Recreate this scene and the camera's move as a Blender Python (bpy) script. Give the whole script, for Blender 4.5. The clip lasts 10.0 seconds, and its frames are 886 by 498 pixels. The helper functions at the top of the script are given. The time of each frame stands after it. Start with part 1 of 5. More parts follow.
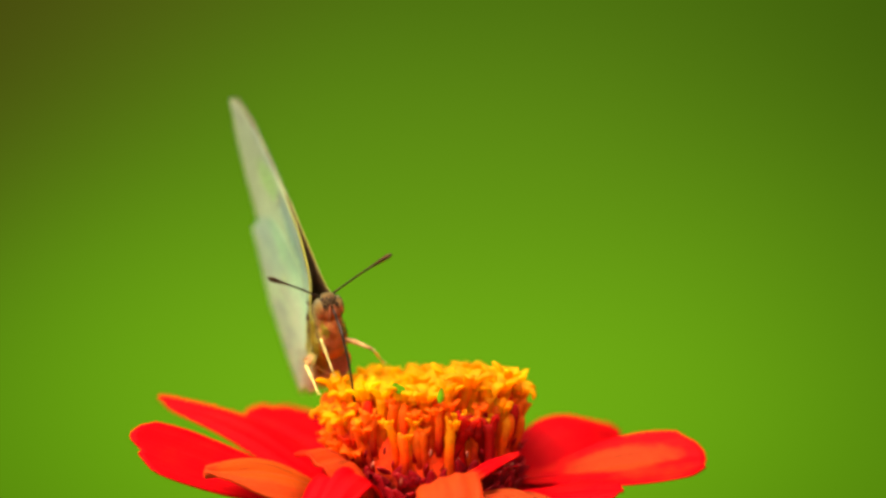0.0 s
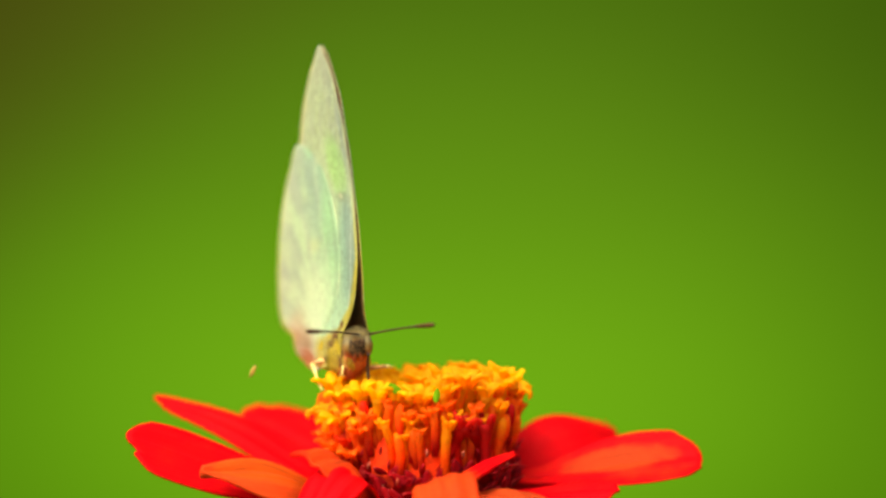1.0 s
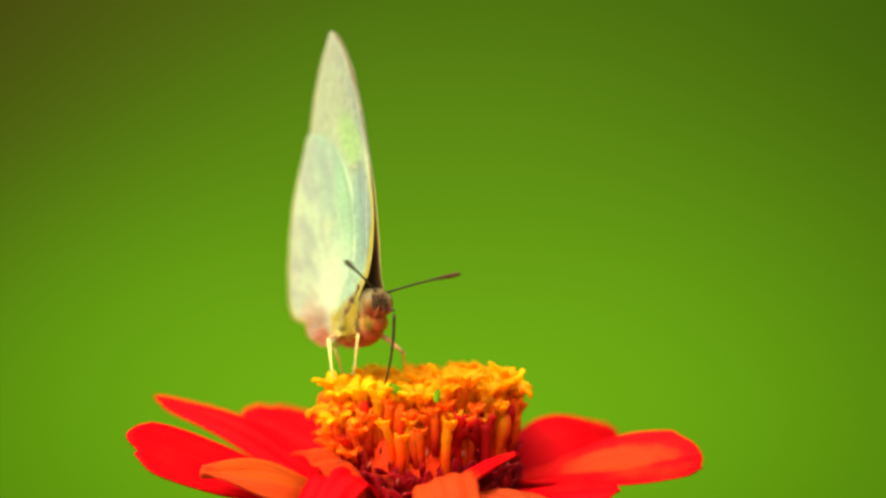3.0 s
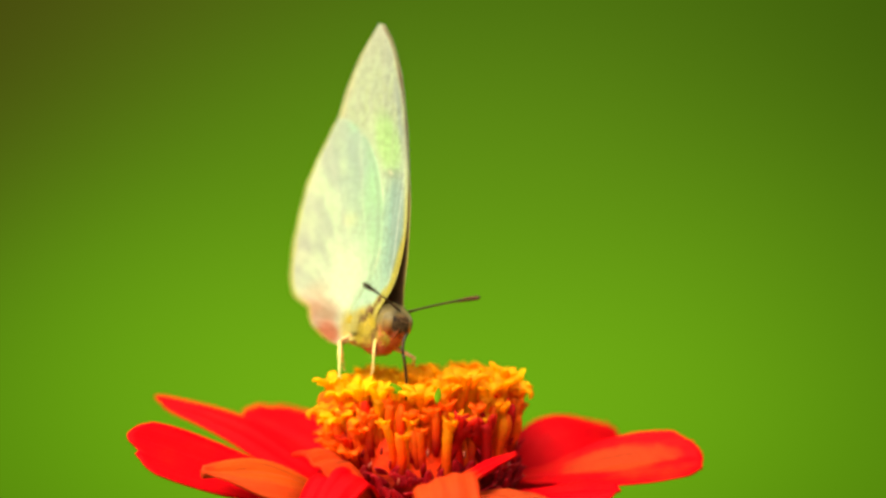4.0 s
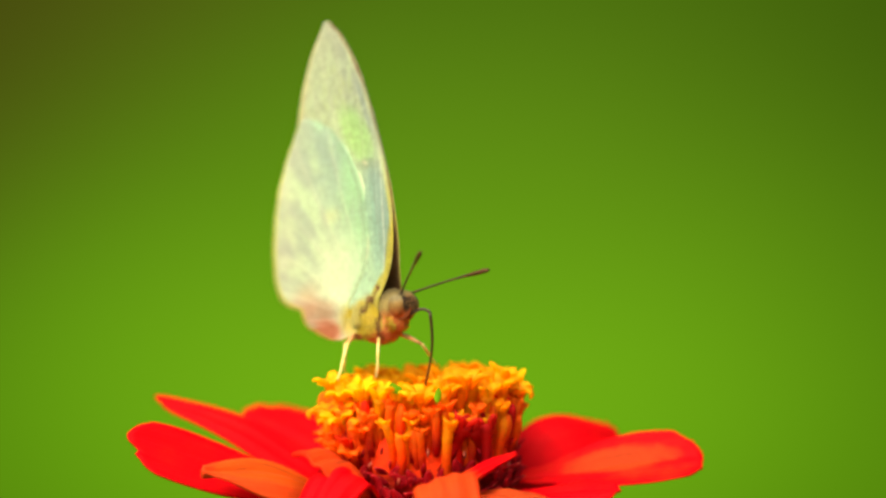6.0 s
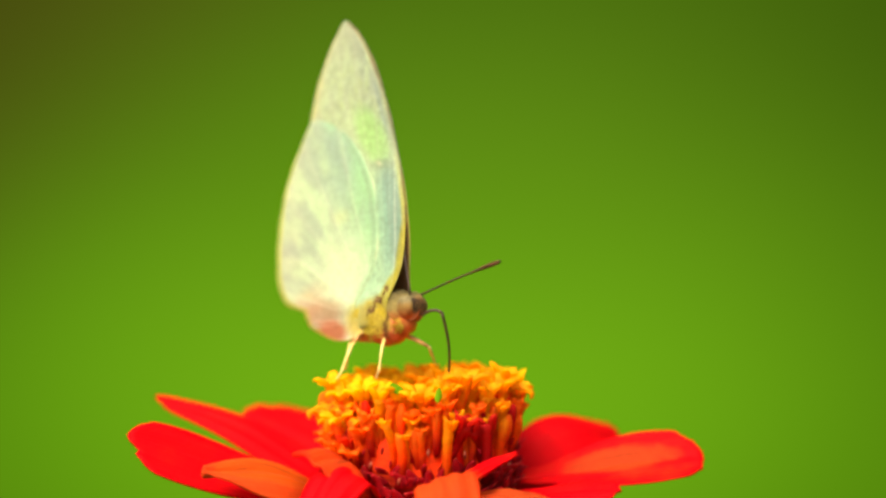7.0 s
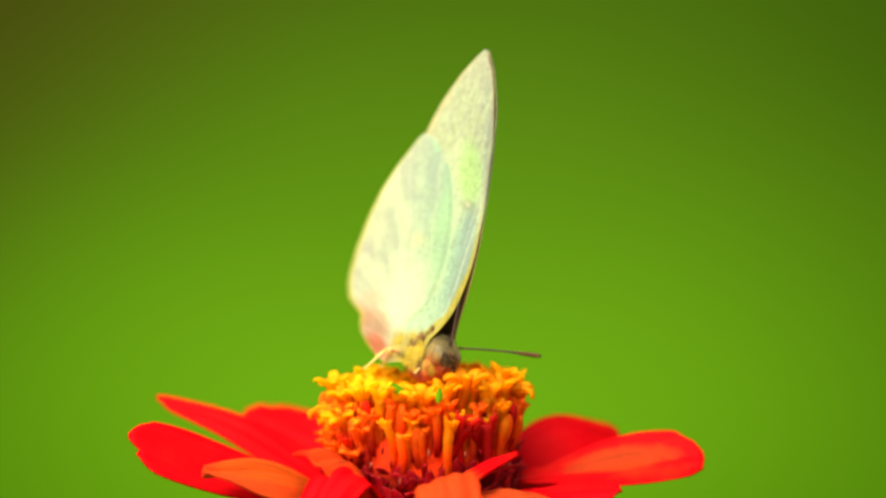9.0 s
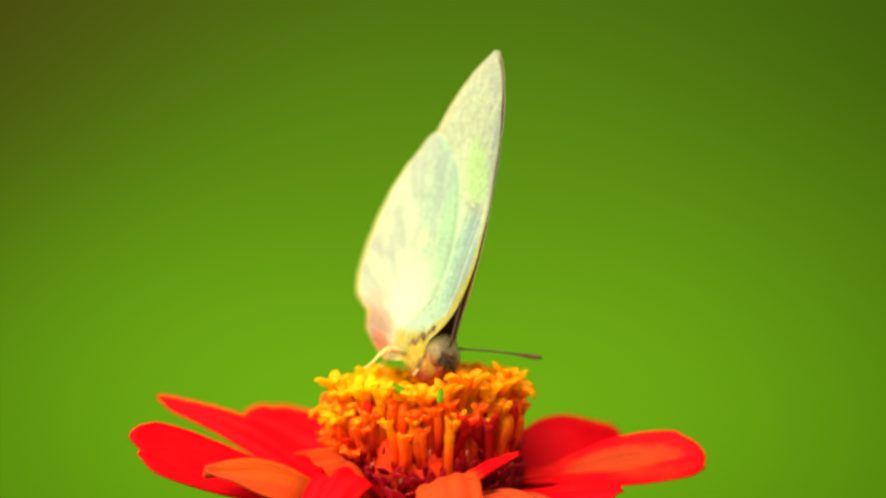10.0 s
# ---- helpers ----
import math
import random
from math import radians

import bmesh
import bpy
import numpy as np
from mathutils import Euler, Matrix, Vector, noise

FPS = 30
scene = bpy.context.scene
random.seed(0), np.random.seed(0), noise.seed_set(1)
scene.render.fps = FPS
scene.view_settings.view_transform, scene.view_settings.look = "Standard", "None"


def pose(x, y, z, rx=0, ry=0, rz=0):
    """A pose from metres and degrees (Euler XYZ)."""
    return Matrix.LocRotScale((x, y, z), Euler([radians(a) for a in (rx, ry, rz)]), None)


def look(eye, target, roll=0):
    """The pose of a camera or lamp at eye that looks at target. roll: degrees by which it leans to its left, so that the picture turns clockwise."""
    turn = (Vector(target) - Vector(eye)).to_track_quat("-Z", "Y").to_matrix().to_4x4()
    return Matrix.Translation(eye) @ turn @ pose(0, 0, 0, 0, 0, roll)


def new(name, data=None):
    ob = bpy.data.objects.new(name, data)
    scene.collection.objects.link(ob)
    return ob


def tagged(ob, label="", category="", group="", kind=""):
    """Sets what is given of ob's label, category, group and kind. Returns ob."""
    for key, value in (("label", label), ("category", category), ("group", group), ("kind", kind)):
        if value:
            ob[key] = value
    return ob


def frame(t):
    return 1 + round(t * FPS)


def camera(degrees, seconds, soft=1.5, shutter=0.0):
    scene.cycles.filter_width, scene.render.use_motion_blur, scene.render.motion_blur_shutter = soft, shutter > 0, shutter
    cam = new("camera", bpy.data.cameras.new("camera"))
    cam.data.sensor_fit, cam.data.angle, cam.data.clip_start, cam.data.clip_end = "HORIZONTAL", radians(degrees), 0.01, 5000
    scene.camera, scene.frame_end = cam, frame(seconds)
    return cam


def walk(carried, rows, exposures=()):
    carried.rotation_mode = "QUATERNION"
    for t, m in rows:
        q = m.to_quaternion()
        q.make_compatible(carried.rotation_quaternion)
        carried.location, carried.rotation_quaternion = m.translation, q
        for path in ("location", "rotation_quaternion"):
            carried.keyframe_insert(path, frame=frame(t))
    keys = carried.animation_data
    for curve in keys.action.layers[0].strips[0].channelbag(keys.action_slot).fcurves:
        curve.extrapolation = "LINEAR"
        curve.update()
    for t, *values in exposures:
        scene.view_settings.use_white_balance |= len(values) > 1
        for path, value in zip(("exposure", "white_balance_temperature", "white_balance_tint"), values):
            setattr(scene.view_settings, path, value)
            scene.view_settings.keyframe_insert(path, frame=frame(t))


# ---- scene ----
cam = camera(14.0, 10.0, soft=2.8, shutter=0.0)
EYE = (0.0020, -0.3722, 0.6587)
AIM = (0.0020, 0.0, 0.6130)
cam.data.dof.use_dof = True
cam.data.dof.focus_distance = 0.3690
cam.data.dof.aperture_fstop = 9.0
walk(cam, [(0.0, look(EYE, AIM)), (10.0, look(EYE, AIM))], exposures=[(0.0, 1.10, 7000, 10), (10.0, 1.10, 7000, 10)])

MM = 0.001

# ---- light ----
SUN_ELEVATION, SUN_TURN = 60.0, 226.0
world = bpy.data.worlds.new("world")
scene.world = world
world.use_nodes = True
wn, wl = world.node_tree.nodes, world.node_tree.links
sky = wn.new("ShaderNodeTexSky")
sky.sky_type = "NISHITA"
sky.sun_disc = False
sky.sun_elevation = radians(SUN_ELEVATION)
sky.sun_rotation = radians(SUN_TURN)
sky.dust_density, sky.ozone_density, sky.air_density = 8.0, 0.2, 0.4
wl.new(sky.outputs["Color"], wn["Background"].inputs["Color"])
wn["Background"].inputs["Strength"].default_value = 0.15
sun = new("sun", bpy.data.lights.new("sun", "SUN"))
sun.data.energy = 1.50
sun.data.angle = radians(75.0)
sun.data.color = (1.0, 0.93, 0.78)
a, b = radians(SUN_TURN), radians(SUN_ELEVATION)
SUN_FROM = Vector((math.sin(a) * math.cos(b), math.cos(a) * math.cos(b), math.sin(b)))
sun.matrix_world = look(SUN_FROM * 3.0, (0, 0, 0))


# ---- materials ----
class Shade:
    """A small helper round one node material."""

    def __init__(self, name, roughness=0.6):
        self.m = bpy.data.materials.new(name)
        self.m.use_nodes = True
        self.n, self.l = self.m.node_tree.nodes, self.m.node_tree.links
        self.p = self.n["Principled BSDF"]
        self.p.inputs["Roughness"].default_value = roughness
        self.coord = None

    def place(self):
        if self.coord is None:
            c = self.n.new("ShaderNodeTexCoord")
            mp = self.n.new("ShaderNodeMapping")
            mp.inputs["Scale"].default_value = (1000, 1000, 1000)
            self.l.new(c.outputs["Object"], mp.inputs["Vector"])
            self.coord = mp.outputs["Vector"]
        return self.coord

    def sep(self, vec=None):
        s = self.n.new("ShaderNodeSeparateXYZ")
        self.l.new(vec or self.place(), s.inputs[0])
        return s.outputs

    def uv(self):
        u = self.n.new("ShaderNodeUVMap")
        return self.sep(u.outputs["UV"])

    def put(self, socket, value):
        if hasattr(value, "links"):
            self.l.new(value, socket)
        else:
            socket.default_value = value

    def math(self, op, a, b=0.0, clamp=False):
        k = self.n.new("ShaderNodeMath")
        k.operation, k.use_clamp = op, clamp
        self.put(k.inputs[0], a)
        self.put(k.inputs[1], b)
        return k.outputs[0]

    def ramp(self, value, lo, hi, a=0.0, b=1.0):
        k = self.n.new("ShaderNodeMapRange")
        k.interpolation_type = "SMOOTHSTEP"
        for i, v in enumerate((value, lo, hi, a, b)):
            self.put(k.inputs[i], v)
        return k.outputs[0]

    def spot(self, cx, cz, rx, rz, soft=0.35, turn=0.0):
        """1 inside an ellipse of the x-z plane (mm), 0 outside."""
        mp = self.n.new("ShaderNodeMapping")
        mp.vector_type = "TEXTURE"
        mp.inputs["Location"].default_value = (cx, 0, cz)
        mp.inputs["Rotation"].default_value = (0, radians(turn), 0)
        mp.inputs["Scale"].default_value = (rx, 1000.0, rz)
        self.l.new(self.place(), mp.inputs["Vector"])
        k = self.n.new("ShaderNodeVectorMath")
        k.operation = "LENGTH"
        self.l.new(mp.outputs[0], k.inputs[0])
        return self.ramp(k.outputs["Value"], 1.0 - soft, 1.0 + soft, 1.0, 0.0)

    def noise(self, scale, detail=4.0, rough=0.6, stretch=(1, 1, 1), seed=0.0):
        mp = self.n.new("ShaderNodeMapping")
        mp.inputs["Scale"].default_value = stretch
        mp.inputs["Location"].default_value = (seed, seed * 1.7, -seed)
        self.l.new(self.place(), mp.inputs["Vector"])
        k = self.n.new("ShaderNodeTexNoise")
        k.inputs["Scale"].default_value, k.inputs["Detail"].default_value, k.inputs["Roughness"].default_value = scale, detail, rough
        self.l.new(mp.outputs[0], k.inputs["Vector"])
        return k.outputs["Fac"]

    def rays(self, cx, cz):
        """Angle and distance round a point of the x-z plane (mm)."""
        x, _, z = self.sep()
        x, z = self.math("SUBTRACT", x, cx), self.math("SUBTRACT", z, cz)
        return self.math("ARCTAN2", z, self.math("MULTIPLY", x, -1.0)), self.math("SQRT", self.math("ADD", self.math("MULTIPLY", x, x), self.math("MULTIPLY", z, z)))

    def grain(self, a, b, scale=1.0, detail=4.0, rough=0.6):
        k = self.n.new("ShaderNodeCombineXYZ")
        self.put(k.inputs[0], a)
        self.put(k.inputs[1], b)
        q = self.n.new("ShaderNodeTexNoise")
        q.inputs["Scale"].default_value, q.inputs["Detail"].default_value, q.inputs["Roughness"].default_value = scale, detail, rough
        self.l.new(k.outputs[0], q.inputs["Vector"])
        return q.outputs["Fac"]

    def wave(self, value, times):
        return self.math("SINE", self.math("MULTIPLY", value, times))

    def mix(self, fac, a, b):
        k = self.n.new("ShaderNodeMix")
        k.data_type = "RGBA"
        self.put(k.inputs[0], fac)
        for s, c in ((k.inputs[6], a), (k.inputs[7], b)):
            self.put(s, (*c, 1.0) if isinstance(c, tuple) else c)
        return k.outputs[2]

    def random(self):
        return self.n.new("ShaderNodeObjectInfo").outputs["Random"]

    def vary(self, colour, fac, amount):
        k = self.n.new("ShaderNodeHueSaturation")
        self.put(k.inputs["Value"], self.ramp(fac, 0.25, 0.75, 1 - amount, 1 + amount))
        self.put(k.inputs["Color"], (*colour, 1.0) if isinstance(colour, tuple) else colour)
        return k.outputs[0]

    def bump(self, height, strength=0.3, distance=0.0002):
        k = self.n.new("ShaderNodeBump")
        k.inputs["Strength"].default_value, k.inputs["Distance"].default_value = strength, distance
        self.l.new(height, k.inputs["Height"])
        self.l.new(k.outputs[0], self.p.inputs["Normal"])

    def done(self, colour, thin=0.0, tint=None):
        self.put(self.p.inputs["Base Color"], (*colour, 1.0) if isinstance(colour, tuple) else colour)
        if thin:
            t = self.n.new("ShaderNodeBsdfTranslucent")
            self.put(t.inputs["Color"], (*tint, 1.0) if isinstance(tint, tuple) else (tint or ((*colour, 1.0) if isinstance(colour, tuple) else colour)))
            k = self.n.new("ShaderNodeMixShader")
            k.inputs[0].default_value = thin
            self.l.new(self.p.outputs[0], k.inputs[1])
            self.l.new(t.outputs[0], k.inputs[2])
            self.l.new(k.outputs[0], self.n["Material Output"].inputs["Surface"])
        return self.m


def backdrop_material():
    s = Shade("glowing_greenery")
    c = s.n.new("ShaderNodeTexCoord")
    x, y, z = s.sep(c.outputs["Object"])
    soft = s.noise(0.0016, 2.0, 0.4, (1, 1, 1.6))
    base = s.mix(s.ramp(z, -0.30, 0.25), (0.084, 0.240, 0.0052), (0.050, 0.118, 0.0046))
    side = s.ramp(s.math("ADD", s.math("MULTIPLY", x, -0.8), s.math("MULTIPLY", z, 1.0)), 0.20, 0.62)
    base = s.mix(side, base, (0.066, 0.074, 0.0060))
    # a lens vignette is painted in: the glow dims towards the corners
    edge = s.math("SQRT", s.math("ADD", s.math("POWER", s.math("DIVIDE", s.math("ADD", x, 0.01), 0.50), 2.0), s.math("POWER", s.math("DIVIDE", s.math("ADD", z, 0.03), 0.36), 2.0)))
    vignette = s.ramp(edge, 0.25, 1.25, 0.90, 0.43)
    light = s.math("MULTIPLY", vignette, s.ramp(soft, 0.3, 0.7, 0.94, 1.06))
    # the sheet glows by itself instead of taking the sun
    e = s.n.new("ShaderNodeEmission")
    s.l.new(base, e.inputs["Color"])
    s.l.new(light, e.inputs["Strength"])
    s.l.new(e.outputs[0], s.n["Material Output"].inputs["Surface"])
    return s.m


def ground_material():
    s = Shade("lawn", 0.9)
    c = s.mix(s.noise(0.004, 5, 0.6), (0.035, 0.085, 0.012), (0.07, 0.13, 0.02))
    s.bump(s.noise(0.05, 5, 0.7), 0.6, 0.02)
    return s.done(c)


def petal_material(name, deep, pale, streak, pale_amount, tip=None, patch=None):
    s = Shade(name, 0.6)
    u, v, _ = s.uv()
    fine = s.noise(0.9, 4, 0.6)
    lines = s.ramp(s.wave(v, 75.0), -0.2, 1.0)
    blot = s.ramp(s.math("ADD", s.noise(0.13, 3, 0.6, (1, 1, 2)), s.math("MULTIPLY", s.random(), 0.25)), 0.62 - pale_amount, 0.95 - pale_amount)
    c = s.mix(blot, deep, pale)
    c = s.mix(s.math("MULTIPLY", s.math("MULTIPLY", lines, s.ramp(fine, 0.35, 0.7)), s.math("ADD", s.math("MULTIPLY", blot, 0.5), 0.12)), c, streak)
    if tip:
        c = s.mix(s.math("MULTIPLY", s.ramp(s.math("ADD", u, s.math("MULTIPLY", s.noise(0.4, 3, 0.6), 0.3)), 0.78, 1.05), 0.9), c, tip)
    if patch:
        # a faded blotch along the petal with brown streaks: middle and half sizes in u and v
        cu, cv, ru, rv, pale_, brown = patch
        d = s.math("ADD", s.math("POWER", s.math("DIVIDE", s.math("SUBTRACT", u, cu), ru), 2.0), s.math("POWER", s.math("DIVIDE", s.math("SUBTRACT", v, cv), rv), 2.0))
        d = s.math("ADD", d, s.math("MULTIPLY", s.math("SUBTRACT", s.noise(0.35, 4, 0.6), 0.5), 1.6))
        area = s.ramp(d, 0.45, 1.25, 1.0, 0.0)
        c = s.mix(s.math("MULTIPLY", area, 0.9), c, pale_)
        veins = s.grain(s.math("MULTIPLY", u, 3.0), s.math("MULTIPLY", v, 26.0), 1.0, 3.0, 0.6)
        c = s.mix(s.math("MULTIPLY", s.math("MULTIPLY", s.ramp(d, 0.1, 0.8, 1.0, 0.0), s.ramp(veins, 0.45, 0.62)), 0.85), c, brown)
    c = s.vary(c, s.noise(2.2, 4, 0.7), 0.08)
    s.bump(s.math("ADD", s.math("MULTIPLY", lines, 0.5), fine), 0.35, 0.00012)
    s.p.inputs["Specular IOR Level"].default_value = 0.05
    return s.done(c, 0.28)


def floret_material(name, tube_low, tube_high, mouth, lip, red=0.0, deep=-6.8):
    s = Shade(name, 0.6)
    _, _, z = s.sep()
    k = s.math("ADD", z, s.math("MULTIPLY", s.math("SUBTRACT", s.noise(0.7, 3, 0.6), 0.5), 2.2))
    c = s.mix(s.ramp(k, deep, deep + 3.4), tube_low, tube_high)
    c = s.mix(s.ramp(k, -3.2, -0.5), c, mouth)
    c = s.mix(s.math("MULTIPLY", s.ramp(k, -0.5, 1.2), s.ramp(s.random(), 0.1, 0.9, 0.3, 1.0)), c, lip)
    if red:
        c = s.mix(s.ramp(s.random(), 1.0 - red, 1.02 - red, 0.0, 0.85), c, (0.72, 0.006, 0.005))
    c = s.vary(c, s.noise(1.5, 4, 0.7), 0.12)
    s.bump(s.noise(3.0, 4, 0.7), 0.35, 0.0001)
    s.p.inputs["Specular IOR Level"].default_value = 0.12
    return s.done(c, 0.58)


def plain_material(name, dark, light, scale=1.0, rough=0.6, bump=0.3, thin=0.0, gloss=0.3):
    s = Shade(name, rough)
    c = s.mix(s.ramp(s.noise(scale, 5, 0.65), 0.3, 0.7), dark, light)
    s.bump(s.noise(scale * 4, 4, 0.7), bump, 0.0001)
    s.p.inputs["Specular IOR Level"].default_value = gloss
    return s.done(c, thin)


def core_material():
    s = Shade("receptacle_flesh", 0.75)
    _, _, z = s.sep()
    k = s.math("ADD", z, s.math("MULTIPLY", s.noise(0.5, 4, 0.6), 3.0))
    c = s.mix(s.ramp(k, 589.8, 593.4), (0.22, 0.003, 0.006), (0.92, 0.050, 0.008))
    c = s.vary(c, s.noise(1.2, 4, 0.7), 0.3)
    s.bump(s.noise(2.0, 4, 0.7), 0.6, 0.0003)
    s.p.inputs["Specular IOR Level"].default_value = 0.08
    return s.done(c, 0.15)


def forewing_material():
    s = Shade("forewing_underside", 0.55)
    x, y, z = s.sep()
    u, v, _ = s.uv()
    ang, far = s.rays(-0.5, -3.0)
    streak = s.grain(s.math("MULTIPLY", ang, 26.0), s.math("MULTIPLY", far, 0.35), 1.0, 4.0, 0.65)
    fleck = s.noise(0.9, 5, 0.7, (1.3, 1, 0.7))
    c = s.mix(s.ramp(z, 6, 20), (0.45, 0.70, 0.42), (0.58, 0.71, 0.46))
    # grey mottled tip with pale lime streaks
    c = s.mix(s.math("MULTIPLY", s.ramp(z, 17.5, 22.0), s.ramp(fleck, 0.36, 0.62, 0.10, 0.70)), c, (0.40, 0.45, 0.34))
    c = s.mix(s.math("MULTIPLY", s.math("MULTIPLY", s.ramp(z, 19.5, 22.0), s.ramp(z, 24.0, 28.0, 1.0, 0.0)), s.ramp(streak, 0.48, 0.66, 0.0, 0.55)), c, (0.58, 0.72, 0.28))
    c = s.mix(s.math("MULTIPLY", s.ramp(z, 26.0, 31.0), 0.4), c, (0.62, 0.62, 0.46))
    c = s.mix(s.math("MULTIPLY", s.ramp(z, 19.0, 23.0), s.ramp(s.noise(1.9, 4, 0.7), 0.54, 0.66, 0.0, 0.7)), c, (0.27, 0.33, 0.28))
    # grey-blue leading band
    c = s.mix(s.math("MULTIPLY", s.spot(0.5, 20.6, 0.9, 5.0, 0.40, -18), s.ramp(fleck, 0.3, 0.6, 0.35, 0.85)), c, (0.31, 0.41, 0.37))
    c = s.mix(s.math("MULTIPLY", s.spot(0.9, 9.5, 1.6, 6.0, 0.35, -9), 0.88), c, (0.28, 0.46, 0.38))
    c = s.mix(s.math("MULTIPLY", s.spot(-0.5, 8.5, 0.9, 5.5, 0.5, -6), 0.78), c, (0.33, 0.58, 0.42))
    # lime patch, dark bar and small ringed spot under it
    c = s.mix(s.math("MULTIPLY", s.spot(-1.9, 18.5, 1.85, 3.6, 0.40, -34), 0.92), c, (0.45, 0.76, 0.27))
    c = s.mix(s.math("MULTIPLY", s.spot(-0.4, 15.15, 1.5, 0.45, 0.6, 8), 0.55), c, (0.30, 0.36, 0.26))
    c = s.mix(s.math("MULTIPLY", s.spot(-0.9, 15.3, 0.50, 0.20, 0.5, 25), 0.8), c, (0.80, 0.78, 0.50))
    # yellow costal stripe with a pale front line
    c = s.mix(s.math("MULTIPLY", s.spot(1.95, 5.3, 0.70, 3.7, 0.30, 11), s.ramp(fleck, 0.30, 0.60, 0.98, 0.80)), c, (0.52, 0.45, 0.0))
    c = s.mix(s.math("MULTIPLY", s.spot(0.3, 1.5, 0.95, 2.6, 0.30, 30), s.ramp(fleck, 0.30, 0.60, 0.98, 0.80)), c, (0.52, 0.45, 0.0))
    c = s.mix(s.math("MULTIPLY", s.spot(-1.6, 0.4, 0.9, 1.4, 0.5, 40), s.ramp(fleck, 0.45, 0.6, 0.0, 0.6)), c, (0.34, 0.27, 0.05))
    c = s.mix(s.math("MULTIPLY", s.spot(1.15, 9.5, 0.12, 6.0, 0.7, 3), 0.7), c, (0.78, 0.80, 0.62))
    c = s.mix(s.math("MULTIPLY", s.spot(0.2, 10.5, 0.12, 4.6, 0.7, -2), 0.7), c, (0.27, 0.40, 0.32))
    c = s.mix(s.math("MULTIPLY", s.math("MULTIPLY", s.ramp(v, 0.02, 0.06, 1.0, 0.0), s.ramp(z, 9.0, 17.0, 1.0, 0.25)), 0.85), c, (0.62, 0.54, 0.07))
    # yellow fur-like scales at the root
    c = s.mix(s.math("MULTIPLY", s.spot(-1.8, -0.7, 2.8, 1.9, 0.35), s.ramp(fleck, 0.3, 0.7, 0.98, 0.75)), c, (0.60, 0.48, 0.06))
    # warm margin
    c = s.mix(s.math("MULTIPLY", s.ramp(v, 0.80, 1.0), s.ramp(fleck, 0.3, 0.6, 0.3, 0.6)), c, (0.74, 0.62, 0.36))
    c = s.mix(s.math("MULTIPLY", s.ramp(v, 0.94, 0.99), 0.5), c, (0.74, 0.66, 0.22))
    veins = s.ramp(s.wave(ang, 70.0), 0.90, 1.0)
    c = s.mix(s.math("MULTIPLY", veins, 0.30), c, (0.76, 0.78, 0.56))
    c = s.vary(s.mix(s.ramp(z, 12.0, 22.0, 0.18, 0.24), c, (0.10, 0.19, 0.11)), s.noise(1.5, 6, 0.8), 0.30)
    s.bump(s.math("ADD", s.math("MULTIPLY", veins, 0.6), s.noise(3.0, 4, 0.75)), 0.5, 0.0002)
    s.p.inputs["Specular IOR Level"].default_value = 0.06
    return s.done(c, 0.45, s.mix(0.40, c, (0.94, 0.86, 0.42)))


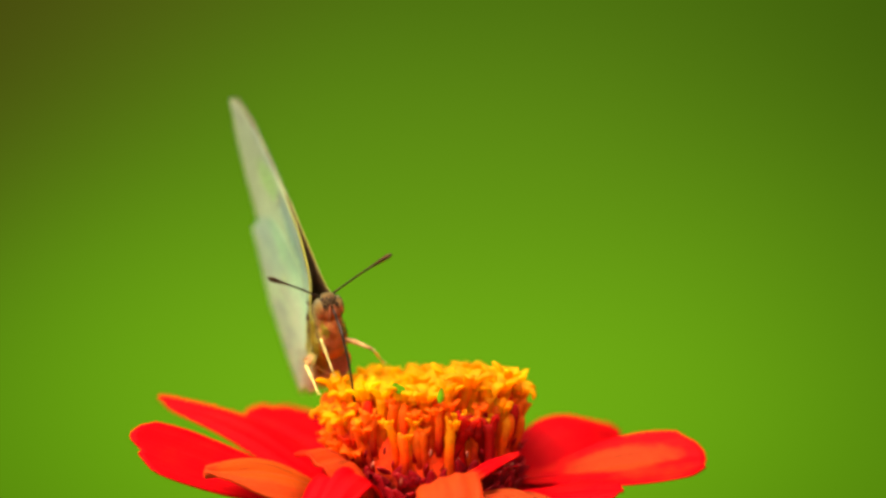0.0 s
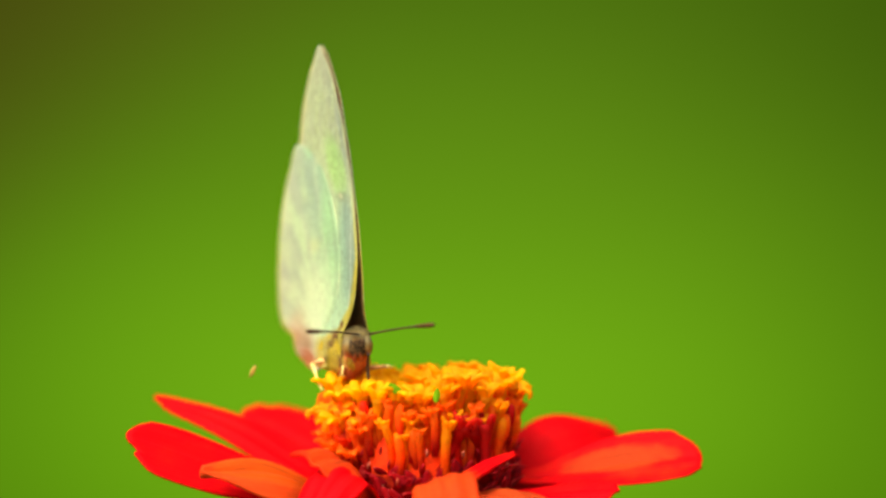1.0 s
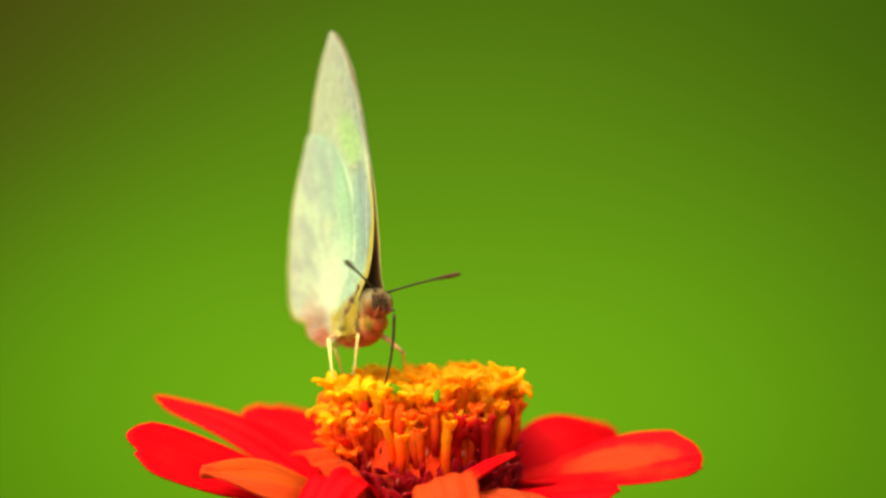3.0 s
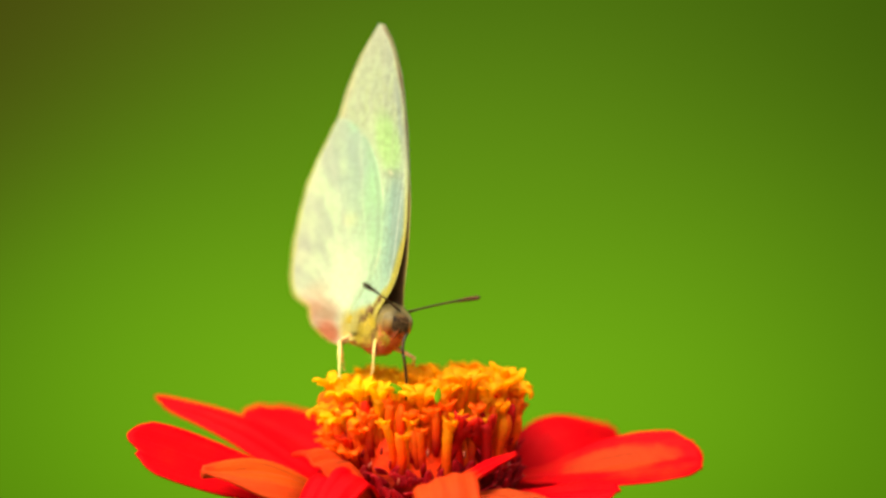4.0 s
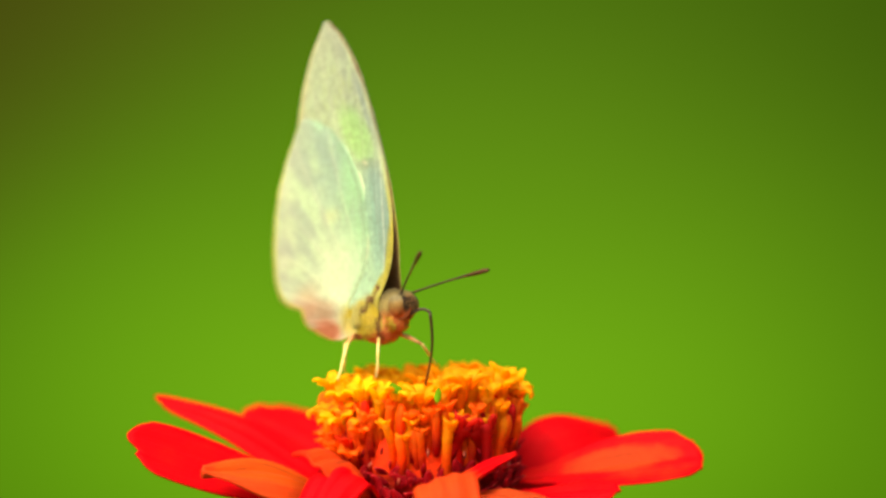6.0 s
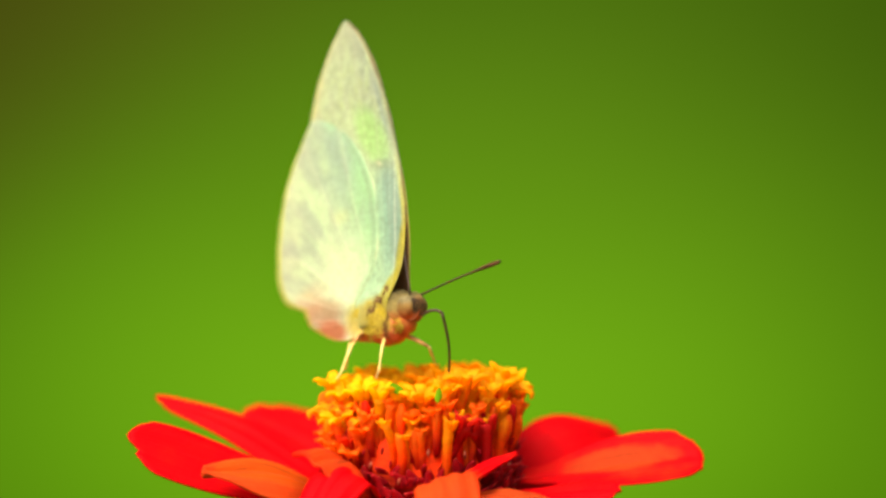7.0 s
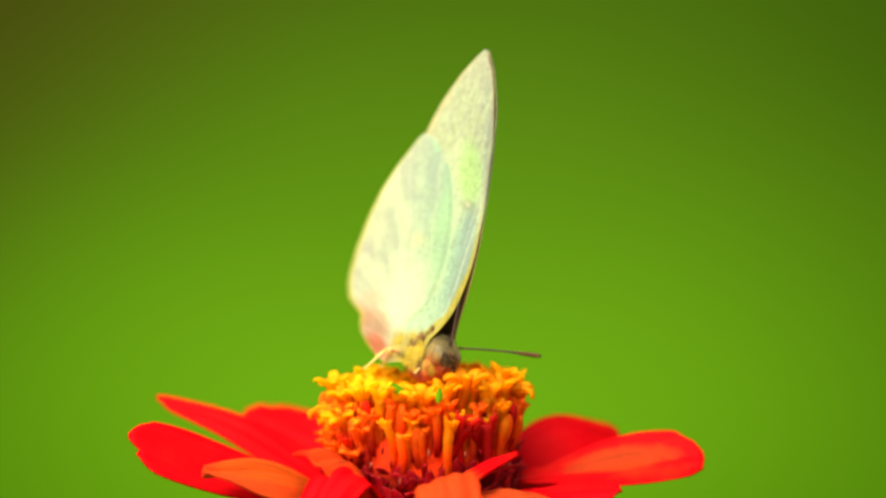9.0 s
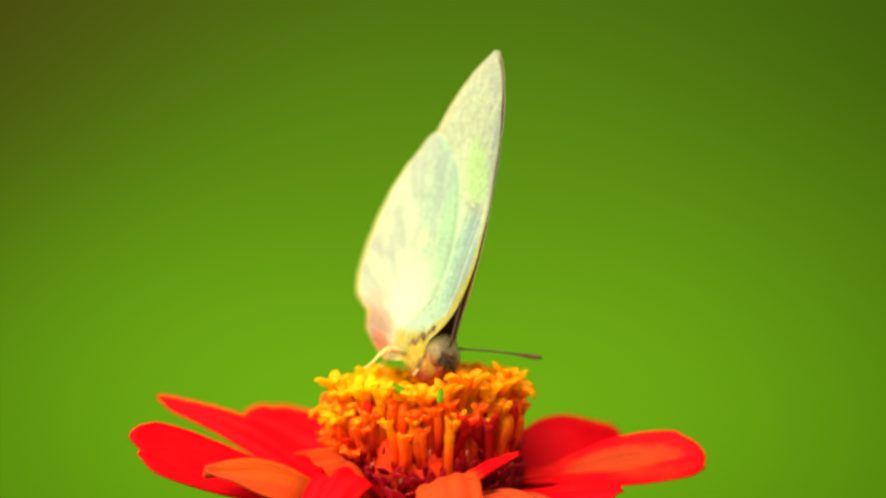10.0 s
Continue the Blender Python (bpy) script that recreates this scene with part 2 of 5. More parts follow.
def hindwing_material():
    s = Shade("hindwing_underside", 0.55)
    x, y, z = s.sep()
    u, v, _ = s.uv()
    ang, far = s.rays(-1.6, -1.2)
    streak = s.grain(s.math("MULTIPLY", ang, 8.0), s.math("MULTIPLY", far, 0.16), 1.0, 3.0, 0.55)
    fine = s.grain(s.math("MULTIPLY", ang, 22.0), s.math("MULTIPLY", far, 0.45), 1.0, 4.0, 0.65)
    cloud = s.noise(0.26, 4, 0.65)
    c = s.mix(s.ramp(v, 0.10, 0.45), (0.38, 0.69, 0.40), (0.61, 0.80, 0.52))
    c = s.mix(s.math("MULTIPLY", s.spot(-7.5, 4.5, 5.0, 4.0, 0.6), 0.8), c, (0.66, 0.81, 0.56))
    # rosy cream towards the margin
    c = s.mix(s.math("MULTIPLY", s.ramp(v, 0.55, 0.98), s.ramp(cloud, 0.3, 0.6, 0.25, 0.7)), c, (0.70, 0.70, 0.54))
    # soft grey clouds, streaked outwards between the veins
    c = s.mix(s.math("MULTIPLY", s.math("MULTIPLY", s.ramp(far, 8.5, 13.5), s.ramp(z, 1.5, 3.5)), s.ramp(streak, 0.42, 0.62, 0.0, 0.62)), c, (0.34, 0.40, 0.38))
    c = s.mix(s.math("MULTIPLY", s.math("MULTIPLY", s.spot(-17.0, 6.0, 2.4, 4.6, 0.5), s.ramp(fine, 0.4, 0.6)), 0.55), c, (0.42, 0.45, 0.38))
    c = s.mix(s.math("MULTIPLY", s.spot(-8.0, 15.8, 2.8, 4.4, 0.6, -24), s.ramp(cloud, 0.34, 0.60, 0.15, 0.75)), c, (0.32, 0.44, 0.40))
    c = s.mix(s.math("MULTIPLY", s.spot(-7.1, 10.6, 1.2, 0.7, 0.8), 0.35), c, (0.78, 0.76, 0.36))
    # rose patch over a salmon one at the inner corner
    c = s.mix(s.math("MULTIPLY", s.spot(-10.3, 0.7, 4.0, 1.5, 0.45, 4), s.ramp(cloud, 0.3, 0.6, 0.55, 0.85)), c, (0.42, 0.25, 0.16))
    c = s.mix(s.math("MULTIPLY", s.spot(-13.6, 1.6, 3.6, 1.8, 0.6, -28), 0.42), c, (0.58, 0.23, 0.14))
    c = s.mix(s.math("MULTIPLY", s.spot(-8.7, -1.4, 2.8, 1.2, 0.40, 8), 0.88), c, (0.54, 0.11, 0.045))
    c = s.mix(s.math("MULTIPLY", s.spot(-9.6, -0.1, 3.0, 0.13, 0.8, 6), 0.45), c, (0.84, 0.58, 0.42))
    c = s.mix(s.math("MULTIPLY", s.spot(-3.4, -0.8, 2.5, 2.0, 0.40), s.ramp(fine, 0.3, 0.7, 0.75, 0.98)), c, (0.60, 0.48, 0.06))
    veins = s.ramp(s.wave(ang, 25.0), 0.90, 1.0)
    c = s.mix(s.math("MULTIPLY", s.math("MULTIPLY", veins, s.ramp(far, 4.0, 8.0)), 0.22), c, (0.82, 0.84, 0.64))
    c = s.mix(s.math("MULTIPLY", s.ramp(v, 0.93, 0.985), 0.85), c, (0.74, 0.72, 0.10))
    c = s.mix(s.math("MULTIPLY", s.math("MULTIPLY", s.ramp(v, 0.012, 0.03, 1.0, 0.0), s.ramp(z, 4.0, 5.0, 1.0, 0.0)), s.ramp(fine, 0.42, 0.55, 0.2, 0.9)), c, (0.36, 0.30, 0.05))
    c = s.mix(s.math("MULTIPLY", s.math("MULTIPLY", s.math("MULTIPLY", s.ramp(v, 0.03, 0.05), s.ramp(v, 0.055, 0.09, 1.0, 0.0)), s.ramp(z, 3.0, 5.0)), 0.55), c, (0.30, 0.44, 0.32))
    c = s.mix(s.math("MULTIPLY", s.math("MULTIPLY", s.ramp(v, 0.010, 0.035, 1.0, 0.0), s.ramp(z, 4.0, 6.0)), 0.75), c, (0.80, 0.84, 0.56))
    c = s.vary(s.mix(0.22, c, (0.11, 0.19, 0.09)), s.noise(1.6, 6, 0.8), 0.22)
    s.bump(s.math("ADD", s.math("MULTIPLY", veins, 0.7), s.noise(3.0, 4, 0.75)), 0.45, 0.0002)
    s.p.inputs["Specular IOR Level"].default_value = 0.06
    return s.done(c, 0.45, s.mix(0.40, c, (0.94, 0.86, 0.42)))


def inner_wing_material(name, dark):
    s = Shade(name, 0.7)
    x, y, z = s.sep()
    u, v, _ = s.uv()
    if dark:
        c = s.mix(s.ramp(v, 0.14, 0.4), (0.14, 0.066, 0.022), (0.62, 0.62, 0.36))
        c = s.mix(s.ramp(z, 5.0, 9.0, 1.0, 0.0), c, (0.14, 0.066, 0.022))
        c = s.mix(s.math("MULTIPLY", s.math("MULTIPLY", s.ramp(v, 0.010, 0.03, 1.0, 0.0), s.ramp(z, 10.0, 16.0, 1.0, 0.0)), 0.5), c, (0.50, 0.40, 0.08))
    else:
        c = s.mix(s.ramp(z, -1.5, 4.0), (0.74, 0.28, 0.18), (0.66, 0.64, 0.38))
    c = s.vary(c, s.noise(2.0, 4, 0.7), 0.2)
    return s.done(c, 0.1)


def body_material():
    s = Shade("body_scales", 0.8)
    x, y, z = s.sep()
    n = s.noise(0.9, 5, 0.7)
    zz = s.math("ADD", z, s.math("MULTIPLY", n, 1.4))
    c = s.mix(s.ramp(zz, -2.3, -1.2), (0.64, 0.15, 0.055), (0.46, 0.35, 0.05))
    c = s.mix(s.ramp(x, 0.3, 0.8), c, s.mix(s.ramp(zz, -0.8, 0.8), (0.64, 0.19, 0.075), (0.40, 0.27, 0.09)))
    c = s.mix(s.ramp(zz, 1.1, 2.2), c, (0.12, 0.10, 0.045))
    c = s.mix(s.math("MULTIPLY", s.spot(0.15, -1.2, 0.36, 2.6, 0.5, 15), s.ramp(s.noise(1.6, 4, 0.7), 0.35, 0.6, 0.4, 0.9)), c, (0.16, 0.08, 0.025))
    c = s.vary(c, s.noise(3.0, 4, 0.8), 0.22)
    s.bump(s.noise(4.0, 4, 0.8), 0.8, 0.0003)
    s.p.inputs["Specular IOR Level"].default_value = 0.1
    return s.done(c)


def head_material():
    s = Shade("head_scales", 0.85)
    x, y, z = s.sep()
    zz = s.math("ADD", z, s.math("MULTIPLY", s.noise(0.9, 5, 0.7), 1.2))
    c = s.mix(s.ramp(zz, -1.1, 0.3), (0.54, 0.095, 0.022), (0.18, 0.14, 0.045))
    c = s.mix(s.ramp(zz, 0.3, 1.2), c, (0.15, 0.13, 0.075))
    c = s.mix(s.math("MULTIPLY", s.spot(4.4, -0.2, 1.0, 1.15, 0.35), 0.92), c, (0.030, 0.018, 0.012))
    c = s.vary(c, s.noise(4.0, 4, 0.8), 0.4)
    s.bump(s.noise(5.0, 4, 0.8), 0.9, 0.0004)
    s.p.inputs["Specular IOR Level"].default_value = 0.1
    return s.done(c)


def collar_material():
    s = Shade("collar_scales", 0.9)
    x, y, z = s.sep()
    zz = s.math("ADD", z, s.math("MULTIPLY", s.noise(0.9, 5, 0.7), 1.2))
    c = s.mix(s.ramp(zz, -0.9, 0.3), (0.58, 0.20, 0.05), (0.30, 0.235, 0.075))
    c = s.mix(s.ramp(zz, 0.9, 1.9), c, (0.15, 0.13, 0.07))
    c = s.vary(c, s.noise(4.0, 4, 0.8), 0.35)
    s.bump(s.noise(5.0, 4, 0.8), 0.9, 0.0004)
    s.p.inputs["Specular IOR Level"].default_value = 0.1
    return s.done(c)


def eye_material():
    s = Shade("compound_eye", 0.55)
    x, y, z = s.sep()
    zz = s.math("ADD", z, s.math("MULTIPLY", s.noise(0.8, 4, 0.6), 0.9))
    c = s.mix(s.ramp(zz, -0.9, 0.1), (0.34, 0.070, 0.020), (0.20, 0.115, 0.028))
    c = s.mix(s.ramp(zz, 0.2, 0.9), c, (0.150, 0.125, 0.055))
    c = s.vary(c, s.noise(2.6, 4, 0.7), 0.3)
    s.bump(s.noise(6.0, 3, 0.6), 0.5, 0.0002)
    s.p.inputs["Specular IOR Level"].default_value = 0.15
    return s.done(c)


M_BACK = backdrop_material()
M_GROUND = ground_material()
M_PETAL = petal_material("petal_scarlet", (0.60, 0.0002, 0.0040), (0.62, 0.003, 0.004), (0.62, 0.010, 0.006), 0.0)
M_FADED = petal_material("petal_faded", (0.66, 0.018, 0.004), (0.60, 0.052, 0.008), (0.40, 0.070, 0.012), 0.24, None, (0.55, 0.45, 0.42, 0.34, (0.58, 0.078, 0.007), (0.30, 0.045, 0.006)))
M_FLUSH = petal_material("petal_flushed", (0.60, 0.0002, 0.0040), (0.66, 0.020, 0.005), (0.62, 0.040, 0.008), -0.02, None, (0.60, 0.68, 0.28, 0.24, (0.46, 0.045, 0.007), (0.24, 0.032, 0.006)))
M_EMBER = petal_material("petal_ember", (0.62, 0.012, 0.004), (0.56, 0.050, 0.007), (0.40, 0.07, 0.010), 0.14, None, (0.50, 0.50, 0.55, 0.55, (0.62, 0.050, 0.007), (0.28, 0.030, 0.006)))
M_STRIP = petal_material("petal_fading_tip", (0.60, 0.0004, 0.0040), (0.82, 0.020, 0.004), (0.76, 0.040, 0.006), 0.0, (0.74, 0.075, 0.008))
M_DULL = petal_material("petal_dull", (0.50, 0.008, 0.004), (0.45, 0.05, 0.010), (0.40, 0.08, 0.02), 0.2)
M_UNDER = petal_material("petal_underside", (0.70, 0.010, 0.005), (0.66, 0.050, 0.010), (0.52, 0.08, 0.02), 0.2)
M_FLORET = floret_material("floret_yellow", (0.64, 0.014, 0.006), (0.94, 0.17, 0.006), (0.96, 0.45, 0.008), (0.98, 0.64, 0.011))
M_AMBER = floret_material("floret_amber", (0.62, 0.012, 0.006), (0.94, 0.12, 0.007), (0.96, 0.36, 0.008), (0.98, 0.53, 0.010))
M_LOW = floret_material("floret_orange", (0.46, 0.005, 0.006), (0.94, 0.080, 0.008), (0.96, 0.18, 0.010), (0.97, 0.28, 0.012), 0.15, -5.2)
M_WITHERED = floret_material("floret_withered", (0.26, 0.003, 0.006), (0.48, 0.005, 0.008), (0.60, 0.010, 0.008), (0.66, 0.025, 0.010))
M_PATCH_GREEN = plain_material("patch_green", (0.12, 0.32, 0.006), (0.17, 0.42, 0.008), 1.0, 0.8, 0.3, 0.3, 0.05)
M_CORE = core_material()
M_CHAFF = plain_material("chaff_scale", (0.09, 0.002, 0.006), (0.46, 0.006, 0.010), 0.5, 0.6, 0.3, 0.15, 0.08)
M_FRINGE = plain_material("chaff_fringe", (0.34, 0.03, 0.02), (0.58, 0.17, 0.09), 1.5, 0.8, 0.3, 0.2, 0.05)
M_STEM = plain_material("stem_skin", (0.05, 0.12, 0.02), (0.10, 0.20, 0.04), 0.3, 0.6)
M_FORE = forewing_material()
M_HIND = hindwing_material()
M_INNER = inner_wing_material("forewing_upperside", True)
M_INNER_HIND = inner_wing_material("hindwing_upperside", False)
M_BODY = body_material()
M_HEAD = head_material()
M_COLLAR = collar_material()
M_EYE = eye_material()
M_BREAST = plain_material("breast_scales", (0.62, 0.13, 0.030), (0.74, 0.30, 0.075), 0.5, 0.8, 0.5, 0.0, 0.1)
M_PALP = plain_material("palp_scales", (0.22, 0.05, 0.018), (0.50, 0.13, 0.045), 0.8, 0.8, 0.4, 0.0, 0.1)
M_DARK = plain_material("dark_shell", (0.020, 0.012, 0.006), (0.055, 0.022, 0.010), 1.5, 0.45, 0.4)
M_CLUB = plain_material("antenna_club", (0.04, 0.020, 0.010), (0.09, 0.034, 0.015), 1.5, 0.7, 0.3, 0.0, 0.1)
M_LEG = plain_material("leg_shell", (0.60, 0.46, 0.09), (0.78, 0.68, 0.24), 1.2, 0.5, 0.3)
M_THIGH = plain_material("thigh_shell", (0.30, 0.13, 0.04), (0.72, 0.40, 0.14), 0.8, 0.6, 0.3)
M_FUR = plain_material("yellow_fur", (0.58, 0.45, 0.03), (0.78, 0.64, 0.09), 0.6, 0.8, 0.2, 0.3, 0.1)
M_FUR_BROWN = plain_material("brown_fur", (0.09, 0.045, 0.018), (0.30, 0.17, 0.06), 0.8, 0.8, 0.2, 0.1, 0.1)
M_FUR_GREY = plain_material("grey_fur", (0.060, 0.048, 0.018), (0.25, 0.20, 0.075), 0.8, 0.8, 0.2, 0.1, 0.1)
M_FUR_PINK = plain_material("salmon_fur", (0.56, 0.10, 0.03), (0.68, 0.23, 0.075), 0.6, 0.8, 0.2, 0.2, 0.1)
M_DROP = plain_material("amber_fleck", (0.42, 0.24, 0.04), (0.55, 0.36, 0.08), 1.0, 0.5, 0.1, 0.3)


# ---- mesh helpers ----
def mesh_of(name, bm, mats, smooth=True):
    me = bpy.data.meshes.new(name)
    bmesh.ops.recalc_face_normals(bm, faces=bm.faces) if not bm.faces.layers.int.get("keep") else None
    bm.to_mesh(me)
    bm.free()
    for m in mats if isinstance(mats, (list, tuple)) else [mats]:
        me.materials.append(m)
    if smooth:
        for p in me.polygons:
            p.use_smooth = True
    return me


def part(name, bm, material, parent, label=""):
    ob = new(name, mesh_of(name, bm, material))
    ob.parent = parent
    return tagged(ob, label)


def catmull(points, n):
    """n points at even steps along a smooth curve through the points."""
    p = [Vector(q) for q in points]
    p = [2 * p[0] - p[1]] + p + [2 * p[-1] - p[-2]]
    fine = []
    for i in range(1, len(p) - 2):
        for k in range(16):
            t = k / 16
            a, b, c, d = p[i - 1], p[i], p[i + 1], p[i + 2]
            fine.append(0.5 * ((2 * b) + (c - a) * t + (2 * a - 5 * b + 4 * c - d) * t * t + (3 * b - a - 3 * c + d) * t ** 3))
    fine.append(p[-2])
    length = [0.0]
    for a, b in zip(fine, fine[1:]):
        length.append(length[-1] + (b - a).length)
    out, j = [], 0
    for k in range(n):
        want = length[-1] * k / (n - 1)
        while j < len(length) - 2 and length[j + 1] < want:
            j += 1
        f = (want - length[j]) / max(length[j + 1] - length[j], 1e-12)
        out.append(fine[j].lerp(fine[j + 1], min(max(f, 0), 1)))
    return out


def sheet(nu, nv, at, thick):
    """A thick sheet: at(u, v) gives a place and a normal, in mm. Slot 0 is the side of the normal, slot 1 the other, slot 0 the rim."""
    bm = bmesh.new()
    keep = bm.faces.layers.int.new("keep")
    uvl = bm.loops.layers.uv.new("UVMap")
    top, low = [], []
    for i in range(nu + 1):
        a, b = [], []
        for j in range(nv + 1):
            p, n = at(i / nu, j / nv)
            a.append(bm.verts.new((p + n * thick / 2) * MM))
            b.append(bm.verts.new((p - n * thick / 2) * MM))
        top.append(a)
        low.append(b)

    def face(vs, uvs, slot):
        if len(set(vs)) < 3:
            return
        f = bm.faces.new(vs)
        f.material_index = slot
        for l, q in zip(f.loops, uvs):
            l[uvl].uv = q

    for i in range(nu):
        for j in range(nv):
            q = [(i / nu, j / nv), ((i + 1) / nu, j / nv), ((i + 1) / nu, (j + 1) / nv), (i / nu, (j + 1) / nv)]
            face([top[i][j], top[i + 1][j], top[i + 1][j + 1], top[i][j + 1]], q, 0)
            face([low[i][j + 1], low[i + 1][j + 1], low[i + 1][j], low[i][j]], q[::-1], 1)
    for j0 in (0, nv):
        for i in range(nu):
            q = [(i / nu, j0 / nv)] * 4
            r = [top[i][j0], low[i][j0], low[i + 1][j0], top[i + 1][j0]]
            face(r if j0 == 0 else r[::-1], q, 0)
    for i0 in (0, nu):
        for j in range(nv):
            q = [(i0 / nu, j / nv)] * 4
            r = [top[i0][j], top[i0][j + 1], low[i0][j + 1], low[i0][j]]
            face(r if i0 == 0 else r[::-1], q, 0)
    return bm


def tube(bm, points, radii, sides=8, slot=0, cap=True):
    """A round tube through points (mm)."""
    pts = [Vector(p) for p in points]
    rings, ref = [], Vector((0.13, 0.87, 0.31)).normalized()
    for i, p in enumerate(pts):
        d = (pts[min(i + 1, len(pts) - 1)] - pts[max(i - 1, 0)]).normalized()
        x = d.cross(ref)
        x = x.normalized() if x.length > 1e-3 else d.orthogonal().normalized()
        ref = x.cross(d).normalized()
        r = radii[i] if isinstance(radii, (list, tuple)) else radii
        rings.append([bm.verts.new((p + (x * math.cos(k * 2 * math.pi / sides) + ref * math.sin(k * 2 * math.pi / sides)) * r) * MM) for k in range(sides)])
    for a, b in zip(rings, rings[1:]):
        for k in range(sides):
            f = bm.faces.new((a[k], a[(k + 1) % sides], b[(k + 1) % sides], b[k]))
            f.material_index = slot
    if cap:
        for rg in (rings[0][::-1], rings[-1]):
            bm.faces.new(rg).material_index = slot
    return rings


def blob(bm, centre, radii, turn=None, n=16, m=12, warp=0.0, seed=0.0, shape=None):
    """A closed rounded body round a centre (mm)."""
    rows, c = [], Vector(centre)
    for i in range(m + 1):
        th = math.pi * i / m
        row = []
        for k in range(n if 0 < i < m else 1):
            ph = 2 * math.pi * k / n
            d = Vector((math.cos(th), math.sin(th) * math.cos(ph), math.sin(th) * math.sin(ph)))
            p = Vector((d.x * radii[0], d.y * radii[1], d.z * radii[2]))
            if shape:
                p = shape(d, p)
            p *= 1 + warp * noise.noise(d * 2.3 + Vector((seed, 0, 0)))
            if turn:
                p = turn @ p
            row.append(bm.verts.new((c + p) * MM))
        rows.append(row)
    for a, b in zip(rows, rows[1:]):
        for k in range(n):
            vs = [a[k % len(a)], a[(k + 1) % len(a)], b[(k + 1) % len(b)], b[k % len(b)]]
            vs = list(dict.fromkeys(vs))
            bm.faces.new(vs)


def hairs(bm, spots, length, width, rng, lean=Vector((0, 0, 0)), spread=0.5):
    """Thin pointed blades on spots of (place, normal), in mm."""
    for p, n in spots:
        d = (n + lean + Vector([rng.uniform(-spread, spread) for _ in range(3)])).normalized()
        s = d.orthogonal().normalized()
        s = Matrix.Rotation(rng.uniform(0, 6.28), 3, d) @ s
        l, w = length * rng.uniform(0.6, 1.3), width * rng.uniform(0.7, 1.3)
        t = d.cross(s)
        a = [bm.verts.new((p + q * w) * MM) for q in (s, t * 0.8 - s * 0.5, -t * 0.8 - s * 0.5)]
        tip = bm.verts.new((p + d * l) * MM)
        for k in range(3):
            bm.faces.new((a[k], a[(k + 1) % 3], tip))


# ---- setting ----
def build_setting():
    bm = bmesh.new()
    rows = []
    for i in range(25):
        x = -6 + 12 * i / 24
        rows.append([bm.verts.new((x, 2.9 - 0.012 * x * x, z)) for z in (-0.119, 0.5, 1.5, 3.0)])
    for a, b in zip(rows, rows[1:]):
        for k in range(3):
            bm.faces.new((a[k], b[k], b[k + 1], a[k + 1]))
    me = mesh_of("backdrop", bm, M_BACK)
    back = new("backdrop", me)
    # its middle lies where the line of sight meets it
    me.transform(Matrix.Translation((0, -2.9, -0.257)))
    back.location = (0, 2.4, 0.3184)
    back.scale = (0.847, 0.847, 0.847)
    tagged(back, "self-lit green blur of distant garden foliage with darkened corners", "backdrop", kind="structure")
    bm = bmesh.new()
    n = 24
    vs = [[bm.verts.new((-400 + 800 * i / n, -400 + 800 * j / n, 0)) for j in range(n + 1)] for i in range(n + 1)]
    for i in range(n):
        for j in range(n):
            bm.faces.new((vs[i][j], vs[i + 1][j], vs[i + 1][j + 1], vs[i][j + 1]))
    g = new("ground", mesh_of("ground", bm, M_GROUND))
    tagged(g, "green lawn under the flower", "ground", kind="structure")


build_setting()


# ---- the flower ----
TOP = 600.0  # height of the disc's top, mm


